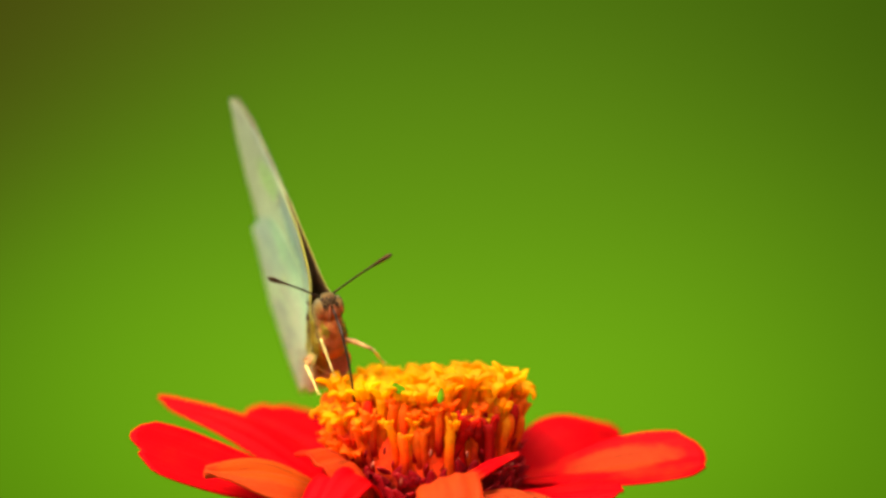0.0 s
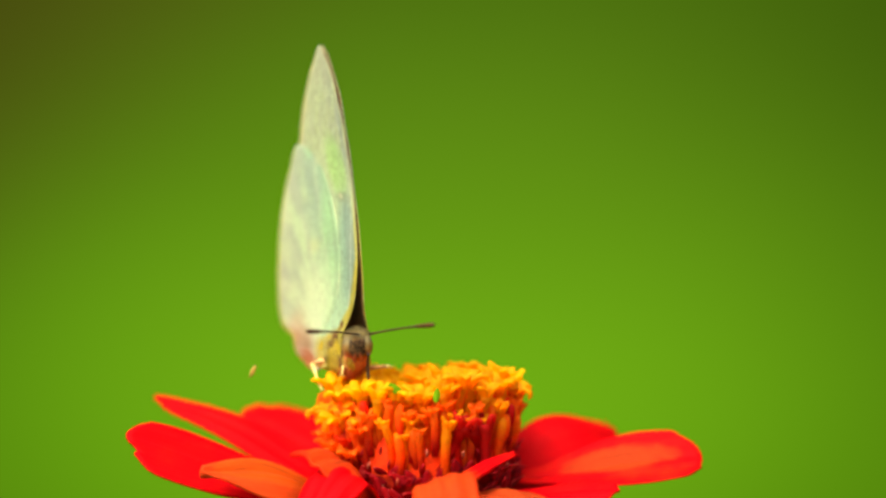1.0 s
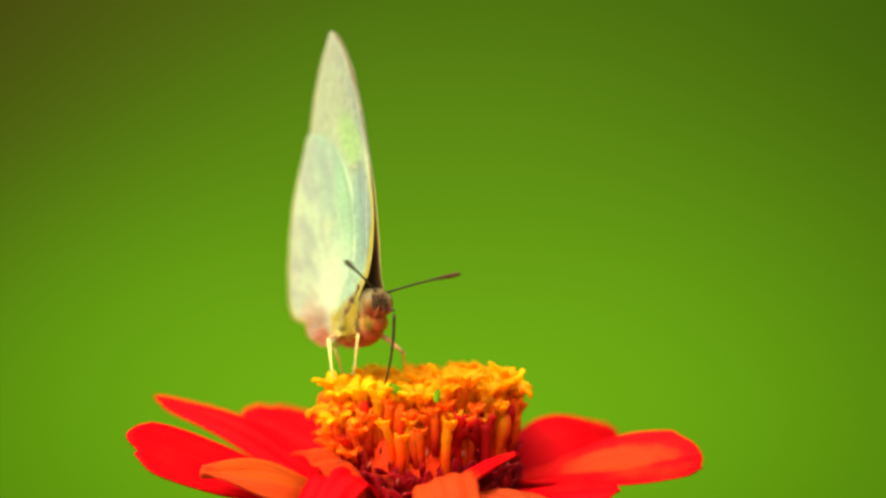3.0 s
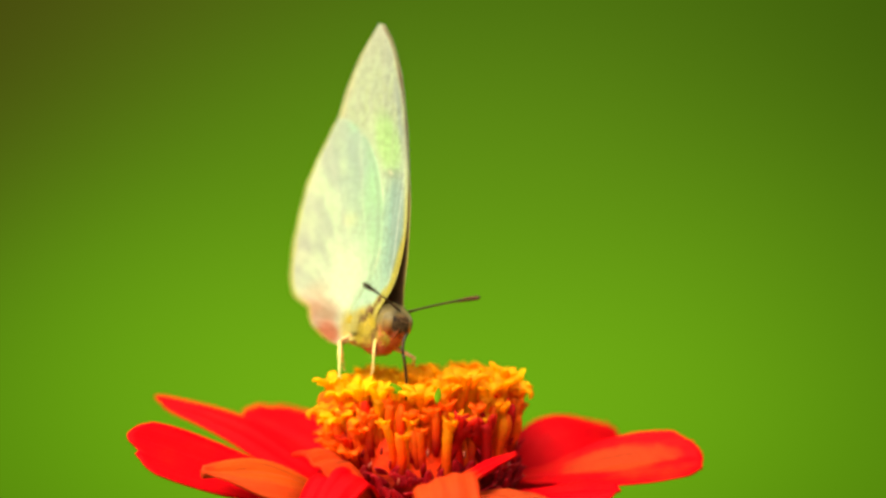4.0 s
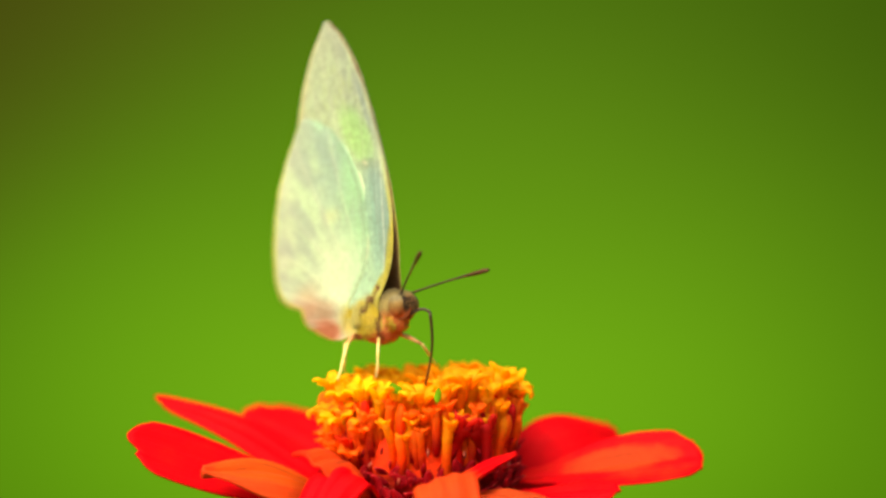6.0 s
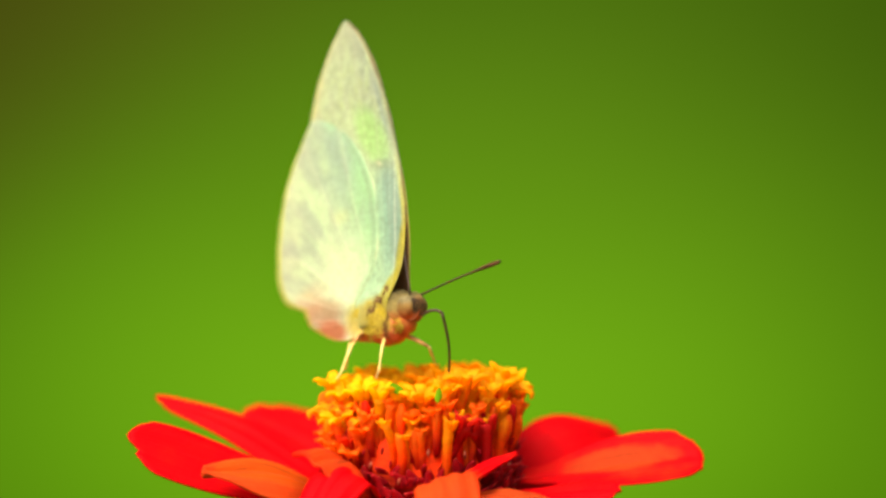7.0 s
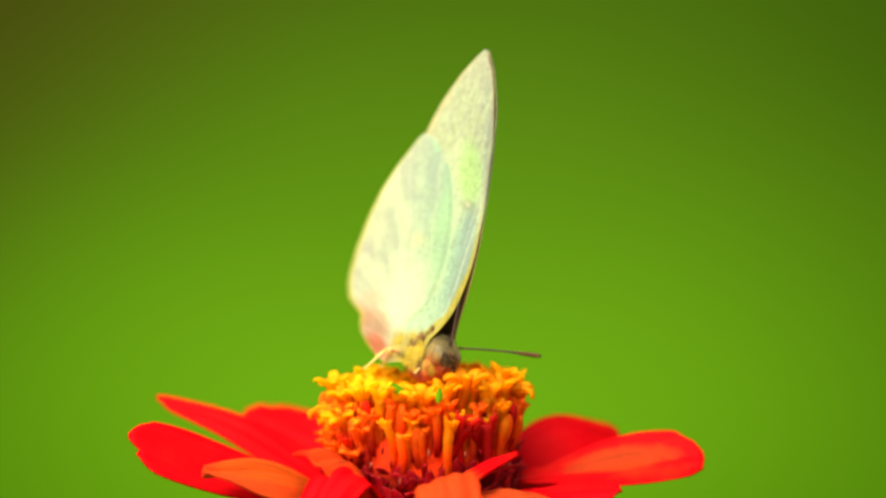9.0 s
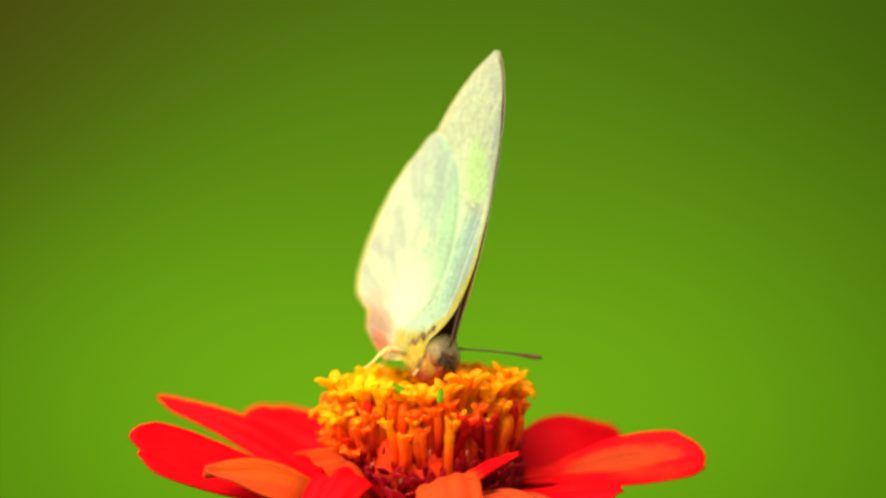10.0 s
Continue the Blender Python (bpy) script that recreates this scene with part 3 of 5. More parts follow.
def petal_bmesh(azimuth, reach, width, z_base, z_mid, z_tip, roll, cup, notch=0.6, twist=0.0, r0=7.5, origin=(0.0, 0.0), teeth=7.0, claw=0.34, taper=0.70, nick=None, slant=0.0, crease=0.0, close=1.12, swell=1.0, hook=0.0, seed=1.0):
    """One ray petal: it leaves the disc at r0 and runs out to reach; heights under the disc's top; roll lifts its far-turning side."""
    a = radians(azimuth)
    out, side = Vector((math.cos(a), math.sin(a), 0)), Vector((-math.sin(a), math.cos(a), 0))
    mid = 0.5 * (r0 + reach)
    line = catmull([(r0, z_base, 0), (mid, z_mid, 0), (reach, z_tip, 0)], 41)
    root = Vector((*origin, TOP))

    def at(u, v):
        w = (v - 0.5) * 2
        # the tip is cut back towards its sides and notched
        end = 1.0 - 0.10 * abs(w) ** 3.2 - 0.022 * notch * (1 + math.cos(w * teeth + seed)) - 0.012 * noise.noise(Vector((w * 3, seed, 0)))
        if nick is not None:
            end -= 0.03 * math.exp(-((w - nick) / 0.13) ** 2) + 0.045 / (1 + math.exp((nick - w) * 30))
        end -= slant * max(w, 0.0) ** 2
        s = u * end
        k = min(s, 0.9999) * 40
        i = int(k)
        p = line[i].lerp(line[i + 1], k - i)
        q = line[min(i + 1, 40)] - line[max(i - 1, 0)]
        tang = (out * q.x + Vector((0, 0, q.y))).normalized()
        form = (claw + (1 - claw) * math.sin(min(s, 0.62) / 0.62 * math.pi / 2) ** swell) * (1.0 if s < taper else math.sqrt(max(1 - ((s - taper) / (close - taper)) ** 2, 0.0)))
        half = width / 2 * form * (1 + 0.04 * noise.noise(Vector((u * 3, w, seed))))
        up = side.cross(tang).normalized() * -1
        if up.z < 0:
            up = -up
        g = radians(roll + twist * s)
        sd, nu = side * math.cos(g) + up * math.sin(g), up * math.cos(g) - side * math.sin(g)
        ridge = 0.12 * math.sin(w * 10.5 + seed) * min(1, u * 3) + 0.28 * noise.noise(Vector((u * 2.2 + seed, w * 1.3, 0))) - crease * math.exp(-((w + 0.1) / 0.16) ** 2) * min(1, u * 2)
        pos = root + out * p.x + Vector((0, 0, p.y)) + sd * (half * w + hook * s * s) + nu * (cup * w * w * half / 5 + ridge)
        return pos, nu

    # normals by differences
    def full(u, v):
        e = 0.012
        p, n0 = at(u, v)
        du = at(min(u + e, 1), v)[0] - at(max(u - e, 0), v)[0]
        dv = at(u, min(v + e, 1))[0] - at(u, max(v - e, 0))[0]
        n = du.cross(dv)
        n = n.normalized() if n.length > 1e-6 else n0
        return p, (n if n.dot(n0) > 0 else -n)

    return sheet(30, 20, full, 0.28)


def floret_mesh(name, height, open_, rng, material, lobes=5, wide=0.54, reach=2.1, flare=0.92, thick=0.34):
    """A tubular disc floret: a tube that flares into fleshy rounded lobes curling outwards; its mouth is at z = 0."""
    bm = bmesh.new()
    bow = rng.choice((-1, 1)) * rng.uniform(0.15, 0.5)
    zs = [-height, -height * 0.75, -height * 0.5, -height * 0.28, -1.4, -0.6, 0.0]
    rs = [0.36, 0.42, 0.46, 0.48, 0.54, 0.72 * flare / 0.92, flare]
    tube(bm, [(bow * math.sin(z * 0.5), 0.25 * math.cos(z * 0.4), z) for z in zs], rs, 12, cap=True)
    for k in range(lobes):
        a = 2 * math.pi * (k + rng.uniform(-0.15, 0.15)) / lobes
        o, s = Vector((math.cos(a), math.sin(a), 0)), Vector((-math.sin(a), math.cos(a), 0))
        bend, length = radians(open_ * rng.uniform(0.75, 1.2)), reach * rng.uniform(0.8, 1.2)
        p, ang, ring_, n = o * flare * 0.7 + Vector((0, 0, -0.45)), radians(rng.uniform(72, 92)), [], 10
        fat, sway = rng.uniform(0.9, 1.12), rng.uniform(-0.2, 0.2)
        for i in range(n + 1):
            u = i / n
            d = o * math.cos(ang) + Vector((0, 0, math.sin(ang))) + s * sway * u
            nn = o * -math.sin(ang) + Vector((0, 0, math.cos(ang)))
            end = 1 if u < 0.55 else math.sqrt(max(1 - ((u - 0.55) / 0.46) ** 2, 0.04))
            hw, th = wide * fat * (0.85 + 0.3 * math.sin(u * 2.8)) * end, thick * fat * (0.5 + 0.5 * end)
            ring_.append([bm.verts.new((p + s * (hw * x) + nn * (th * y)) * MM) for x, y in ((-1, 0.15), (-0.72, 0.62), (0, 0.45), (0.72, 0.62), (1, 0.15), (0.7, -0.7), (0, -1.0), (-0.7, -0.7))])
            p = p + d * (length / n)
            ang -= bend / n * (0.4 + 1.2 * u)
        for a_, b_ in zip(ring_, ring_[1:]):
            for q in range(8):
                bm.faces.new((a_[q], a_[(q + 1) % 8], b_[(q + 1) % 8], b_[q]))
        bm.faces.new(ring_[-1])
        bm.faces.new(ring_[0][::-1])
    return mesh_of(name, bm, material)


def closed_floret_mesh(name, height, rng, material):
    """A floret not yet open or already shut: a bowed tube that ends in a blunt point at z = 0."""
    bm = bmesh.new()
    bow, lean = rng.choice((-1, 1)) * rng.uniform(0.2, 0.6), rng.uniform(-0.3, 0.3)
    zs = [-height, -height * 0.7, -height * 0.4, -1.6, -0.8, -0.25, 0.0]
    tube(bm, [(bow * math.sin((z + height) / height * 2.6) + lean * (z + height) / height, 0.2 * math.sin(z * 0.6), z) for z in zs], [0.34, 0.41, 0.45, 0.51, 0.50, 0.38, 0.16], 10)
    return mesh_of(name, bm, material)


def build_flower():
    flower = new("zinnia_flower")
    tagged(flower, "scarlet zinnia flower with an orange-yellow raised disc on a green stem", "flower")
    rng = random.Random(4)
    # stem and the cup of bracts under the petals
    bm = bmesh.new()
    tube(bm, [(0.0, 0, 0), (6, 4, 150), (3, 3, 330), (-1, 1, 480), (0, 0, 570), (0, 0, TOP - 17)], [3.2, 2.8, 2.5, 2.3, 2.4, 3.2], 12)
    part("stem", bm, M_STEM, flower, "slender green stem")
    bm = bmesh.new()
    tube(bm, [(0, 0, TOP - 19), (0, 0, TOP - 16.5), (0, 0, TOP - 13.2), (0, 0, TOP - 11.6)], [3.0, 7.0, 8.2, 7.4], 22)
    part("calyx", bm, M_STEM, flower, "green cup of bracts")
    bm = bmesh.new()
    tube(bm, [(0, 0, TOP - 13), (0, 0, TOP - 11.0), (0, 0, TOP - 8.0), (0, 0, TOP - 5.5), (0, 0, TOP - 4.2)], [8.4, 8.9, 9.2, 8.8, 6.0], 26)
    part("receptacle", bm, M_CORE, flower, "dark crimson cone of the disc")
    # ray petals: azimuth, reach, width, heights at base, middle and tip, roll, cup
    ember, red, faded, flush, dull = [M_EMBER, M_UNDER], [M_PETAL, M_UNDER], [M_FADED, M_UNDER], [M_FLUSH, M_UNDER], [M_DULL, M_UNDER]
    for spec, mats, label in (
        (dict(azimuth=190.49, reach=31.09, width=8.15, z_base=-14.48, z_mid=-10.55, z_tip=-6.15, roll=-23.48, cup=0.59, notch=0.0, taper=0.69, nick=0.19, slant=0.0, claw=0.08, swell=2.03, close=1.11, twist=-13.64, hook=0.01, seed=1.6), red, ""),
        (dict(azimuth=161.01, reach=30.48, width=6.69, z_base=-14.44, z_mid=-7.46, z_tip=-4.23, roll=-27.68, cup=-0.98, notch=0.0, taper=0.16, close=1.02, claw=0.48, swell=1.12, slant=0, twist=20.95, hook=-0.48, seed=2.0), red, ""),
        (dict(azimuth=136, reach=25.6, width=10.6, z_base=-11.0, z_mid=-7.6, z_tip=-6.6, roll=-4, cup=-1.0, notch=0.5, teeth=4.0, seed=3.1), red, ""),
        (dict(azimuth=110, reach=27.0, width=10.5, z_base=-11.5, z_mid=-9.4, z_tip=-9.8, roll=0, cup=-0.5, seed=4.4), red, ""),
        (dict(azimuth=84, reach=26.5, width=10.5, z_base=-11.5, z_mid=-9.6, z_tip=-10.2, roll=0, cup=-0.5, seed=5.2), red, ""),
        (dict(azimuth=60, reach=25.5, width=10.5, z_base=-11.5, z_mid=-9.6, z_tip=-10.0, roll=0, cup=-0.5, seed=6.1), red, ""),
        (dict(azimuth=37, reach=25.0, width=12.0, z_base=-11.6, z_mid=-6.6, z_tip=-8.2, roll=-5, cup=-3.4, notch=0.2, teeth=4.0, taper=0.55, seed=7.7), red, ""),
        (dict(azimuth=-1.93, reach=29.39, width=8.79, z_base=-11.7, z_mid=-10.6, z_tip=-9.28, roll=16.15, cup=1.68, notch=0.1, taper=0.62, slant=0.02, claw=0.17, swell=2.45, close=1.22, twist=12.79, hook=0.42, seed=8.3), flush, "scarlet petal with an orange flush"),
        (dict(azimuth=14, reach=19.5, width=11.0, z_base=-12.6, z_mid=-11.0, z_tip=-10.6, roll=14, cup=-0.8, seed=17.3), red, ""),
        (dict(azimuth=-34.75, reach=23.73, width=7.55, z_base=-12.3, z_mid=-11.44, z_tip=-10.48, roll=14.47, cup=-0.75, close=1.18, slant=0.16, claw=0.11, swell=1.23, taper=0.67, twist=5.79, hook=1.17, seed=9.9), red, ""),
        (dict(azimuth=-57, reach=24.5, width=10.0, z_base=-11.8, z_mid=-10.9, z_tip=-15.5, roll=8, cup=-1.2, seed=10.4), dull, "brownish red petal bent down at its tip"),
        (dict(azimuth=-149, origin=(9.5, -8.3), r0=0.0, reach=7.6, width=1.7, z_base=-7.0, z_mid=-8.2, z_tip=-9.7, roll=-18, cup=-1.0, claw=0.40, swell=1.3, crease=0.3, seed=11.5), [M_STRIP, M_UNDER], "narrow scarlet petal hanging across the disc"),
        (dict(azimuth=-82, reach=23.0, width=6.6, z_base=-12.6, z_mid=-8.4, z_tip=-14.0, roll=15, cup=-1.0, claw=0.55, seed=16.2), ember, "orange-red petal bent down"),
        (dict(azimuth=-104, reach=24.0, width=8.0, z_base=-12.0, z_mid=-11.8, z_tip=-16.0, roll=-6, cup=-1.2, seed=12.2), faded, "faded orange petal bent down"),
        (dict(azimuth=-123.5, reach=21.0, width=6.4, z_base=-13.0, z_mid=-8.2, z_tip=-12.8, roll=-10, cup=-1.6, notch=0.0, taper=0.5, seed=15.1), red, ""),
        (dict(azimuth=-129.5, reach=16.6, width=9.4, z_base=-13.05, z_mid=-7.7, z_tip=-7.3, roll=-20.0, cup=-2.0, notch=0.2, crease=0.5, close=1.22, slant=0.04, claw=0.34, swell=1.55, taper=0.70, twist=-6.11, hook=0.0, seed=13.6), ember, "orange-red petal with its edges rolled under"),
        (dict(azimuth=-149.91, reach=25.31, width=9.14, z_base=-14.47, z_mid=-9.07, z_tip=-8.31, roll=-23.62, cup=-1.8, notch=0.0, taper=0.45, close=1.02, crease=1.0, slant=0.22, claw=0.08, swell=2.5, twist=4.53, hook=-0.56, seed=14.3), faded, "faded orange petal with a dark crease"),
    ):
        part("petal", petal_bmesh(**spec), mats, flower, label)
    # disc florets: a few shapes, shared by many
    kinds = ((8.5, 135), (8.0, 165), (8.5, 85), (8.0, 110))
    tops = [floret_mesh("disc_floret", h, o, rng, M_FLORET, 5, 0.52, 2.3, 0.78, 0.30) for h, o in kinds]
    ambers = [floret_mesh("disc_floret", h, o, rng, M_AMBER, 5, 0.50, 2.3, 0.78, 0.30) for h, o in kinds]
    small = [floret_mesh("disc_floret", h, o, rng, m, 5, 0.36, 1.15, 0.60, 0.26) for h, o, m in ((6.0, 75, M_AMBER), (5.6, 110, M_LOW), (6.2, 50, M_LOW), (6.0, 140, M_AMBER))]
    hooked = floret_mesh("disc_floret", 8.0, 205, rng, M_AMBER, 5, 0.50, 2.7, 0.78, 0.30)
    leaning = [floret_mesh("disc_floret", h, o, rng, M_AMBER, 5, 0.46, 2.0, 0.72, 0.34) for h, o in ((5.0, 200), (4.5, 230), (5.0, 170))]
    old = [floret_mesh("disc_floret", h, o, rng, m, 5, 0.40, 1.5, 0.66, 0.30) for h, o, m in ((5.0, 190, M_AMBER), (4.5, 130, M_LOW), (5.5, 90, M_LOW))]
    withered = [floret_mesh("disc_floret", h, o, rng, M_WITHERED, 4, 0.42, 1.4, 0.74, 0.28) for h, o in ((5.0, 70), (5.5, 40))]
    shut = [closed_floret_mesh("disc_floret", h, rng, m) for h, m in ((6.0, M_LOW), (5.2, M_LOW), (6.0, M_AMBER), (6.4, M_LOW), (5.6, M_WITHERED))]

    def floret(me, az, r, z, tilt, scale, tall=1.0, side=0.0):
        ob = new("disc_floret", me)
        ob.parent = flower
        a = radians(az)
        m = Matrix.Translation(Vector((math.cos(a) * r, math.sin(a) * r, TOP + z)) * MM) @ Matrix.Rotation(a, 4, "Z") @ Matrix.Rotation(radians(side), 4, "X") @ Matrix.Rotation(radians(tilt), 4, "Y") @ Matrix.Rotation(rng.uniform(0, 6.3), 4, "Z")
        ob.matrix_basis = m @ Matrix.Diagonal((scale, scale, scale * tall, 1))

    # the near rim of the crown, light and shade put into its yellow and amber: shape, azimuth, radius, height, lean,
    # size
    for me, az, r, z, tilt, scale in (
        (tops[0], 196, 10.0, -0.5, 20, 0.95), (tops[1], 211, 9.7, -1.1, 14, 0.90), (tops[3], 227, 9.6, -0.8, 10, 0.95),
        (tops[2], 242, 9.5, -0.9, 8, 0.90), (tops[1], 254, 9.4, -0.5, 6, 0.95), (ambers[0], 270, 9.6, -0.7, 9, 0.95),
        (small[1], 263, 10.1, -2.4, 8, 0.90), (ambers[3], 285, 9.2, -0.3, 6, 0.90), (ambers[1], 300, 9.0, 0.5, 6, 1.10),
        (ambers[2], 315, 9.6, -0.9, 10, 0.95), (small[0], 322, 10.2, -1.9, 12, 0.95), (ambers[0], 333, 9.3, -0.5, 10, 1.0),
        (hooked, 350, 10.0, -1.0, 30, 1.0), (ambers[3], 344, 9.2, 0.2, 8, 0.95),
    ):
        floret(me, az, r - 0.3, z - 0.45, tilt, scale)
    # the rest of the crown, yellower on one side, as light put into colour
    for lo_az, hi_az, count, r, z, tilt in ((5, 182, 11, 9.3, -1.9, 12), (0, 360, 20, 7.1, -1.5, 6), (0, 360, 13, 4.8, -1.4, 4), (0, 360, 5, 2.3, -1.4, 3), (0, 360, 1, 0.2, -1.4, 2)):
        for k in range(count):
            az = lo_az + (hi_az - lo_az) * (k + rng.uniform(-0.2, 0.2)) / count
            yellow = rng.random() < (0.85 if 110 < az < 265 else 0.5)
            floret(rng.choice(tops if yellow else ambers), az, r + rng.uniform(-0.4, 0.4), z - (0.45 if 80 < az < 280 else 0.0) + rng.uniform(-0.65, 0.55), tilt + rng.uniform(-9, 9), rng.uniform(0.9, 1.1))
    # tubes side by side down the flank, few of them open
    for k in range(124):
        az = 360 * (k + rng.uniform(-0.3, 0.3)) / 124
        pick = rng.random()
        me = rng.choice(shut if pick < 0.52 else small if pick < 0.95 else old)
        floret(me, az, 9.3 + 0.6 * (k % 2) + rng.uniform(-0.2, 0.2), -1.6 - 0.6 * (k % 2) - 3.0 * rng.random() ** 1.2, rng.uniform(5, 15), rng.uniform(0.85, 1.1), rng.uniform(0.9, 1.1), rng.uniform(-8, 8))
    # orange-red tubes on the flank away from the sun
    for k in range(13):
        floret(shut[(0, 1, 3, 4)[k % 4]], -38 + 5.0 * k + rng.uniform(-1.5, 1.5), 9.9 + rng.uniform(-0.3, 0.3), -2.2 - 2.8 * rng.random(), rng.uniform(10, 20), rng.uniform(0.85, 1.1), 1.0, rng.uniform(-8, 8))
    # two withered red ones
    floret(withered[0], 294, 10.3, -3.7, 14, 1.15, 1.0, -20)
    floret(withered[1], 310, 10.2, -4.0, 8, 1.15)
    floret(withered[0], 299, 10.2, -4.4, 16, 1.0, 1.0, 25)
    # small ones low on one side, leaning out
    for k in range(17):
        az = 162 + 75 * (k + rng.uniform(-0.4, 0.4)) / 17
        z = rng.uniform(-7.2, -2.6)
        floret(rng.choice(leaning if k % 2 == 0 and z > -4.5 else old), az, 10.1 + rng.uniform(-0.3, 0.5), z, rng.uniform(8, 26), rng.uniform(0.75, 1.0))
    # small pointed sheets added between the florets, in the green of the backdrop
    for x, y, z, w, h, lean in ((-2.75, -9.6, -0.10, 0.85, 0.62, -0.5), (1.6, -10.4, -0.65, 0.44, 0.86, 0.15)):
        def leaf(u, v):
            q = (v - 0.5) * 2 * math.sin(math.pi * u) ** 0.8 * w * (1 - 0.25 * u)
            return Vector((x + q + lean * (u - 0.5) * 1.4, y - 0.25 * math.cos(q / w * 1.4), TOP + z + (u - 0.5) * 2 * h)), Vector((0, -1, 0))

        part("bract", sheet(10, 8, leaf, 0.12), [M_PATCH_GREEN, M_PATCH_GREEN], flower, "small pointed patch of backdrop green")
    # dry anther tips between the florets and the chaff
    for k in range(30):
        az = radians(180 + 190 * (k + rng.uniform(-0.4, 0.4)) / 30)
        r, z, d = 10.0 + rng.uniform(-0.3, 0.3), -8.6 + rng.uniform(-2.0, 1.6), rng.uniform(-0.5, 0.5)
        bm = bmesh.new()
        c, sn = math.cos(az), math.sin(az)
        tube(bm, [(c * r, sn * r, TOP + z), (c * (r + 0.2) + d * 0.5, sn * (r + 0.2), TOP + z + 0.45), (c * (r + 0.35) + d, sn * (r + 0.35), TOP + z + 0.8)], [0.11, 0.15, 0.07], 6)
        part("anther", bm, M_FRINGE if k % 3 == 0 else M_CHAFF, flower)
    # chaff scales between the florets, low on the disc
    scales = []
    for k in range(3):
        bm = bmesh.new()
        h = rng.uniform(1.4, 2.4)
        rows = []
        for i in range(6):
            u = i / 5
            w = 0.66 * (1 - 0.8 * u ** 2)
            rows.append([bm.verts.new(Vector((0.25 * math.cos(x * 1.3) + 0.5 * u * u, w * x, h * u)) * MM) for x in (-1, -0.4, 0.4, 1)])
            rows[-1] += [bm.verts.new(Vector((0.1 * math.cos(x * 1.3) + 0.5 * u * u - 0.12, w * x, h * u)) * MM) for x in (1, 0.4, -0.4, -1)]
        for p, q in zip(rows, rows[1:]):
            for j in range(8):
                bm.faces.new((p[j], p[(j + 1) % 8], q[(j + 1) % 8], q[j]))
        bm.faces.new(rows[0][::-1])
        bm.faces.new(rows[-1])
        for j in range(3):
            y = -0.12 + 0.12 * j
            tube(bm, [(0.4, y, h * 0.86), (0.6, y * 1.3, h * 0.98 + rng.uniform(0, 0.3))], [0.07, 0.02], 3, 1)
        scales.append(mesh_of("chaff_scale", bm, [M_CHAFF, M_FRINGE]))
    for ring_, (count, r, z) in enumerate(((60, 9.5, -10.6), (54, 9.7, -11.8), (50, 9.5, -9.6))):
        for k in range(count):
            a = 2 * math.pi * (k + 0.5 * (ring_ % 2) + rng.uniform(-0.2, 0.2)) / count
            ob = new("chaff_scale", scales[rng.randrange(3)])
            ob.parent = flower
            sc = rng.uniform(0.8, 1.15)
            ob.matrix_basis = Matrix.Translation(Vector((math.cos(a) * r, math.sin(a) * r, TOP + z + rng.uniform(-0.9, 0.7))) * MM) @ Matrix.Rotation(a + rng.uniform(-0.3, 0.3), 4, "Z") @ Matrix.Rotation(radians(rng.uniform(-14, 44)), 4, "Y") @ Matrix.Rotation(radians(rng.uniform(-42, 42)), 4, "X") @ Matrix.Diagonal((sc, sc, sc * rng.uniform(0.6, 1.1), 1))
    return flower


# ---- the butterfly (x ahead, z up its back, origin at the root of its wings, mm) ----
def gap(x, z):
    """Half the room between the wings: wide over the thorax, narrow behind it and higher up."""
    behind = min(max((-3.5 - x) / 6.0, 0.0), 1.0)
    return 0.16 + (1.50 - 0.8 * behind) * math.exp(-max(z - 0.9, 0.0) / 2.6)


def wing_bmesh(lead, trail, side, outward, bulge, flare, seed):
    """A wing between its leading and trailing edges (x, z); side -1 is its right."""
    nu, nv = 46, 18
    a, b = catmull(lead, nu + 1), catmull(trail, nu + 1)

    def at(u, v):
        i = min(int(u * nu + 0.5), nu)
        p = a[i].lerp(b[i], v)
        if bulge > 0.3:
            # shallow scallops between the veins along the hind margin
            p = p + (b[i] - a[i]).normalized() * 0.16 * (abs(math.sin(u * 11 * math.pi)) - 0.6) * v ** 8 * min(max(u * 3 - 1, 0.0), 1.0)
        x, z = p.x, p.y
        y = gap(x, z) + outward * (0.3 + 0.7 * min(1.0, v * 5)) + bulge * math.sin(math.pi * v) * math.sin(math.pi * min(max(u, 0), 1)) + 0.35 * flare * v * v + 0.05 * math.sin(v * 44) * u + 0.12 * noise.noise(Vector((x * 0.25, z * 0.25, seed)))
        # the roots run into the thorax
        low, span = (0.25, 4.6) if bulge > 0.3 else (0.85, 3.2)
        y *= low + (1 - low) * min(1.0, math.hypot(x, z + 1.2) / span) ** 1.5
        return Vector((x, side * y, z)), Vector((0, side, 0))

    return sheet(nu, nv, at, 0.08)


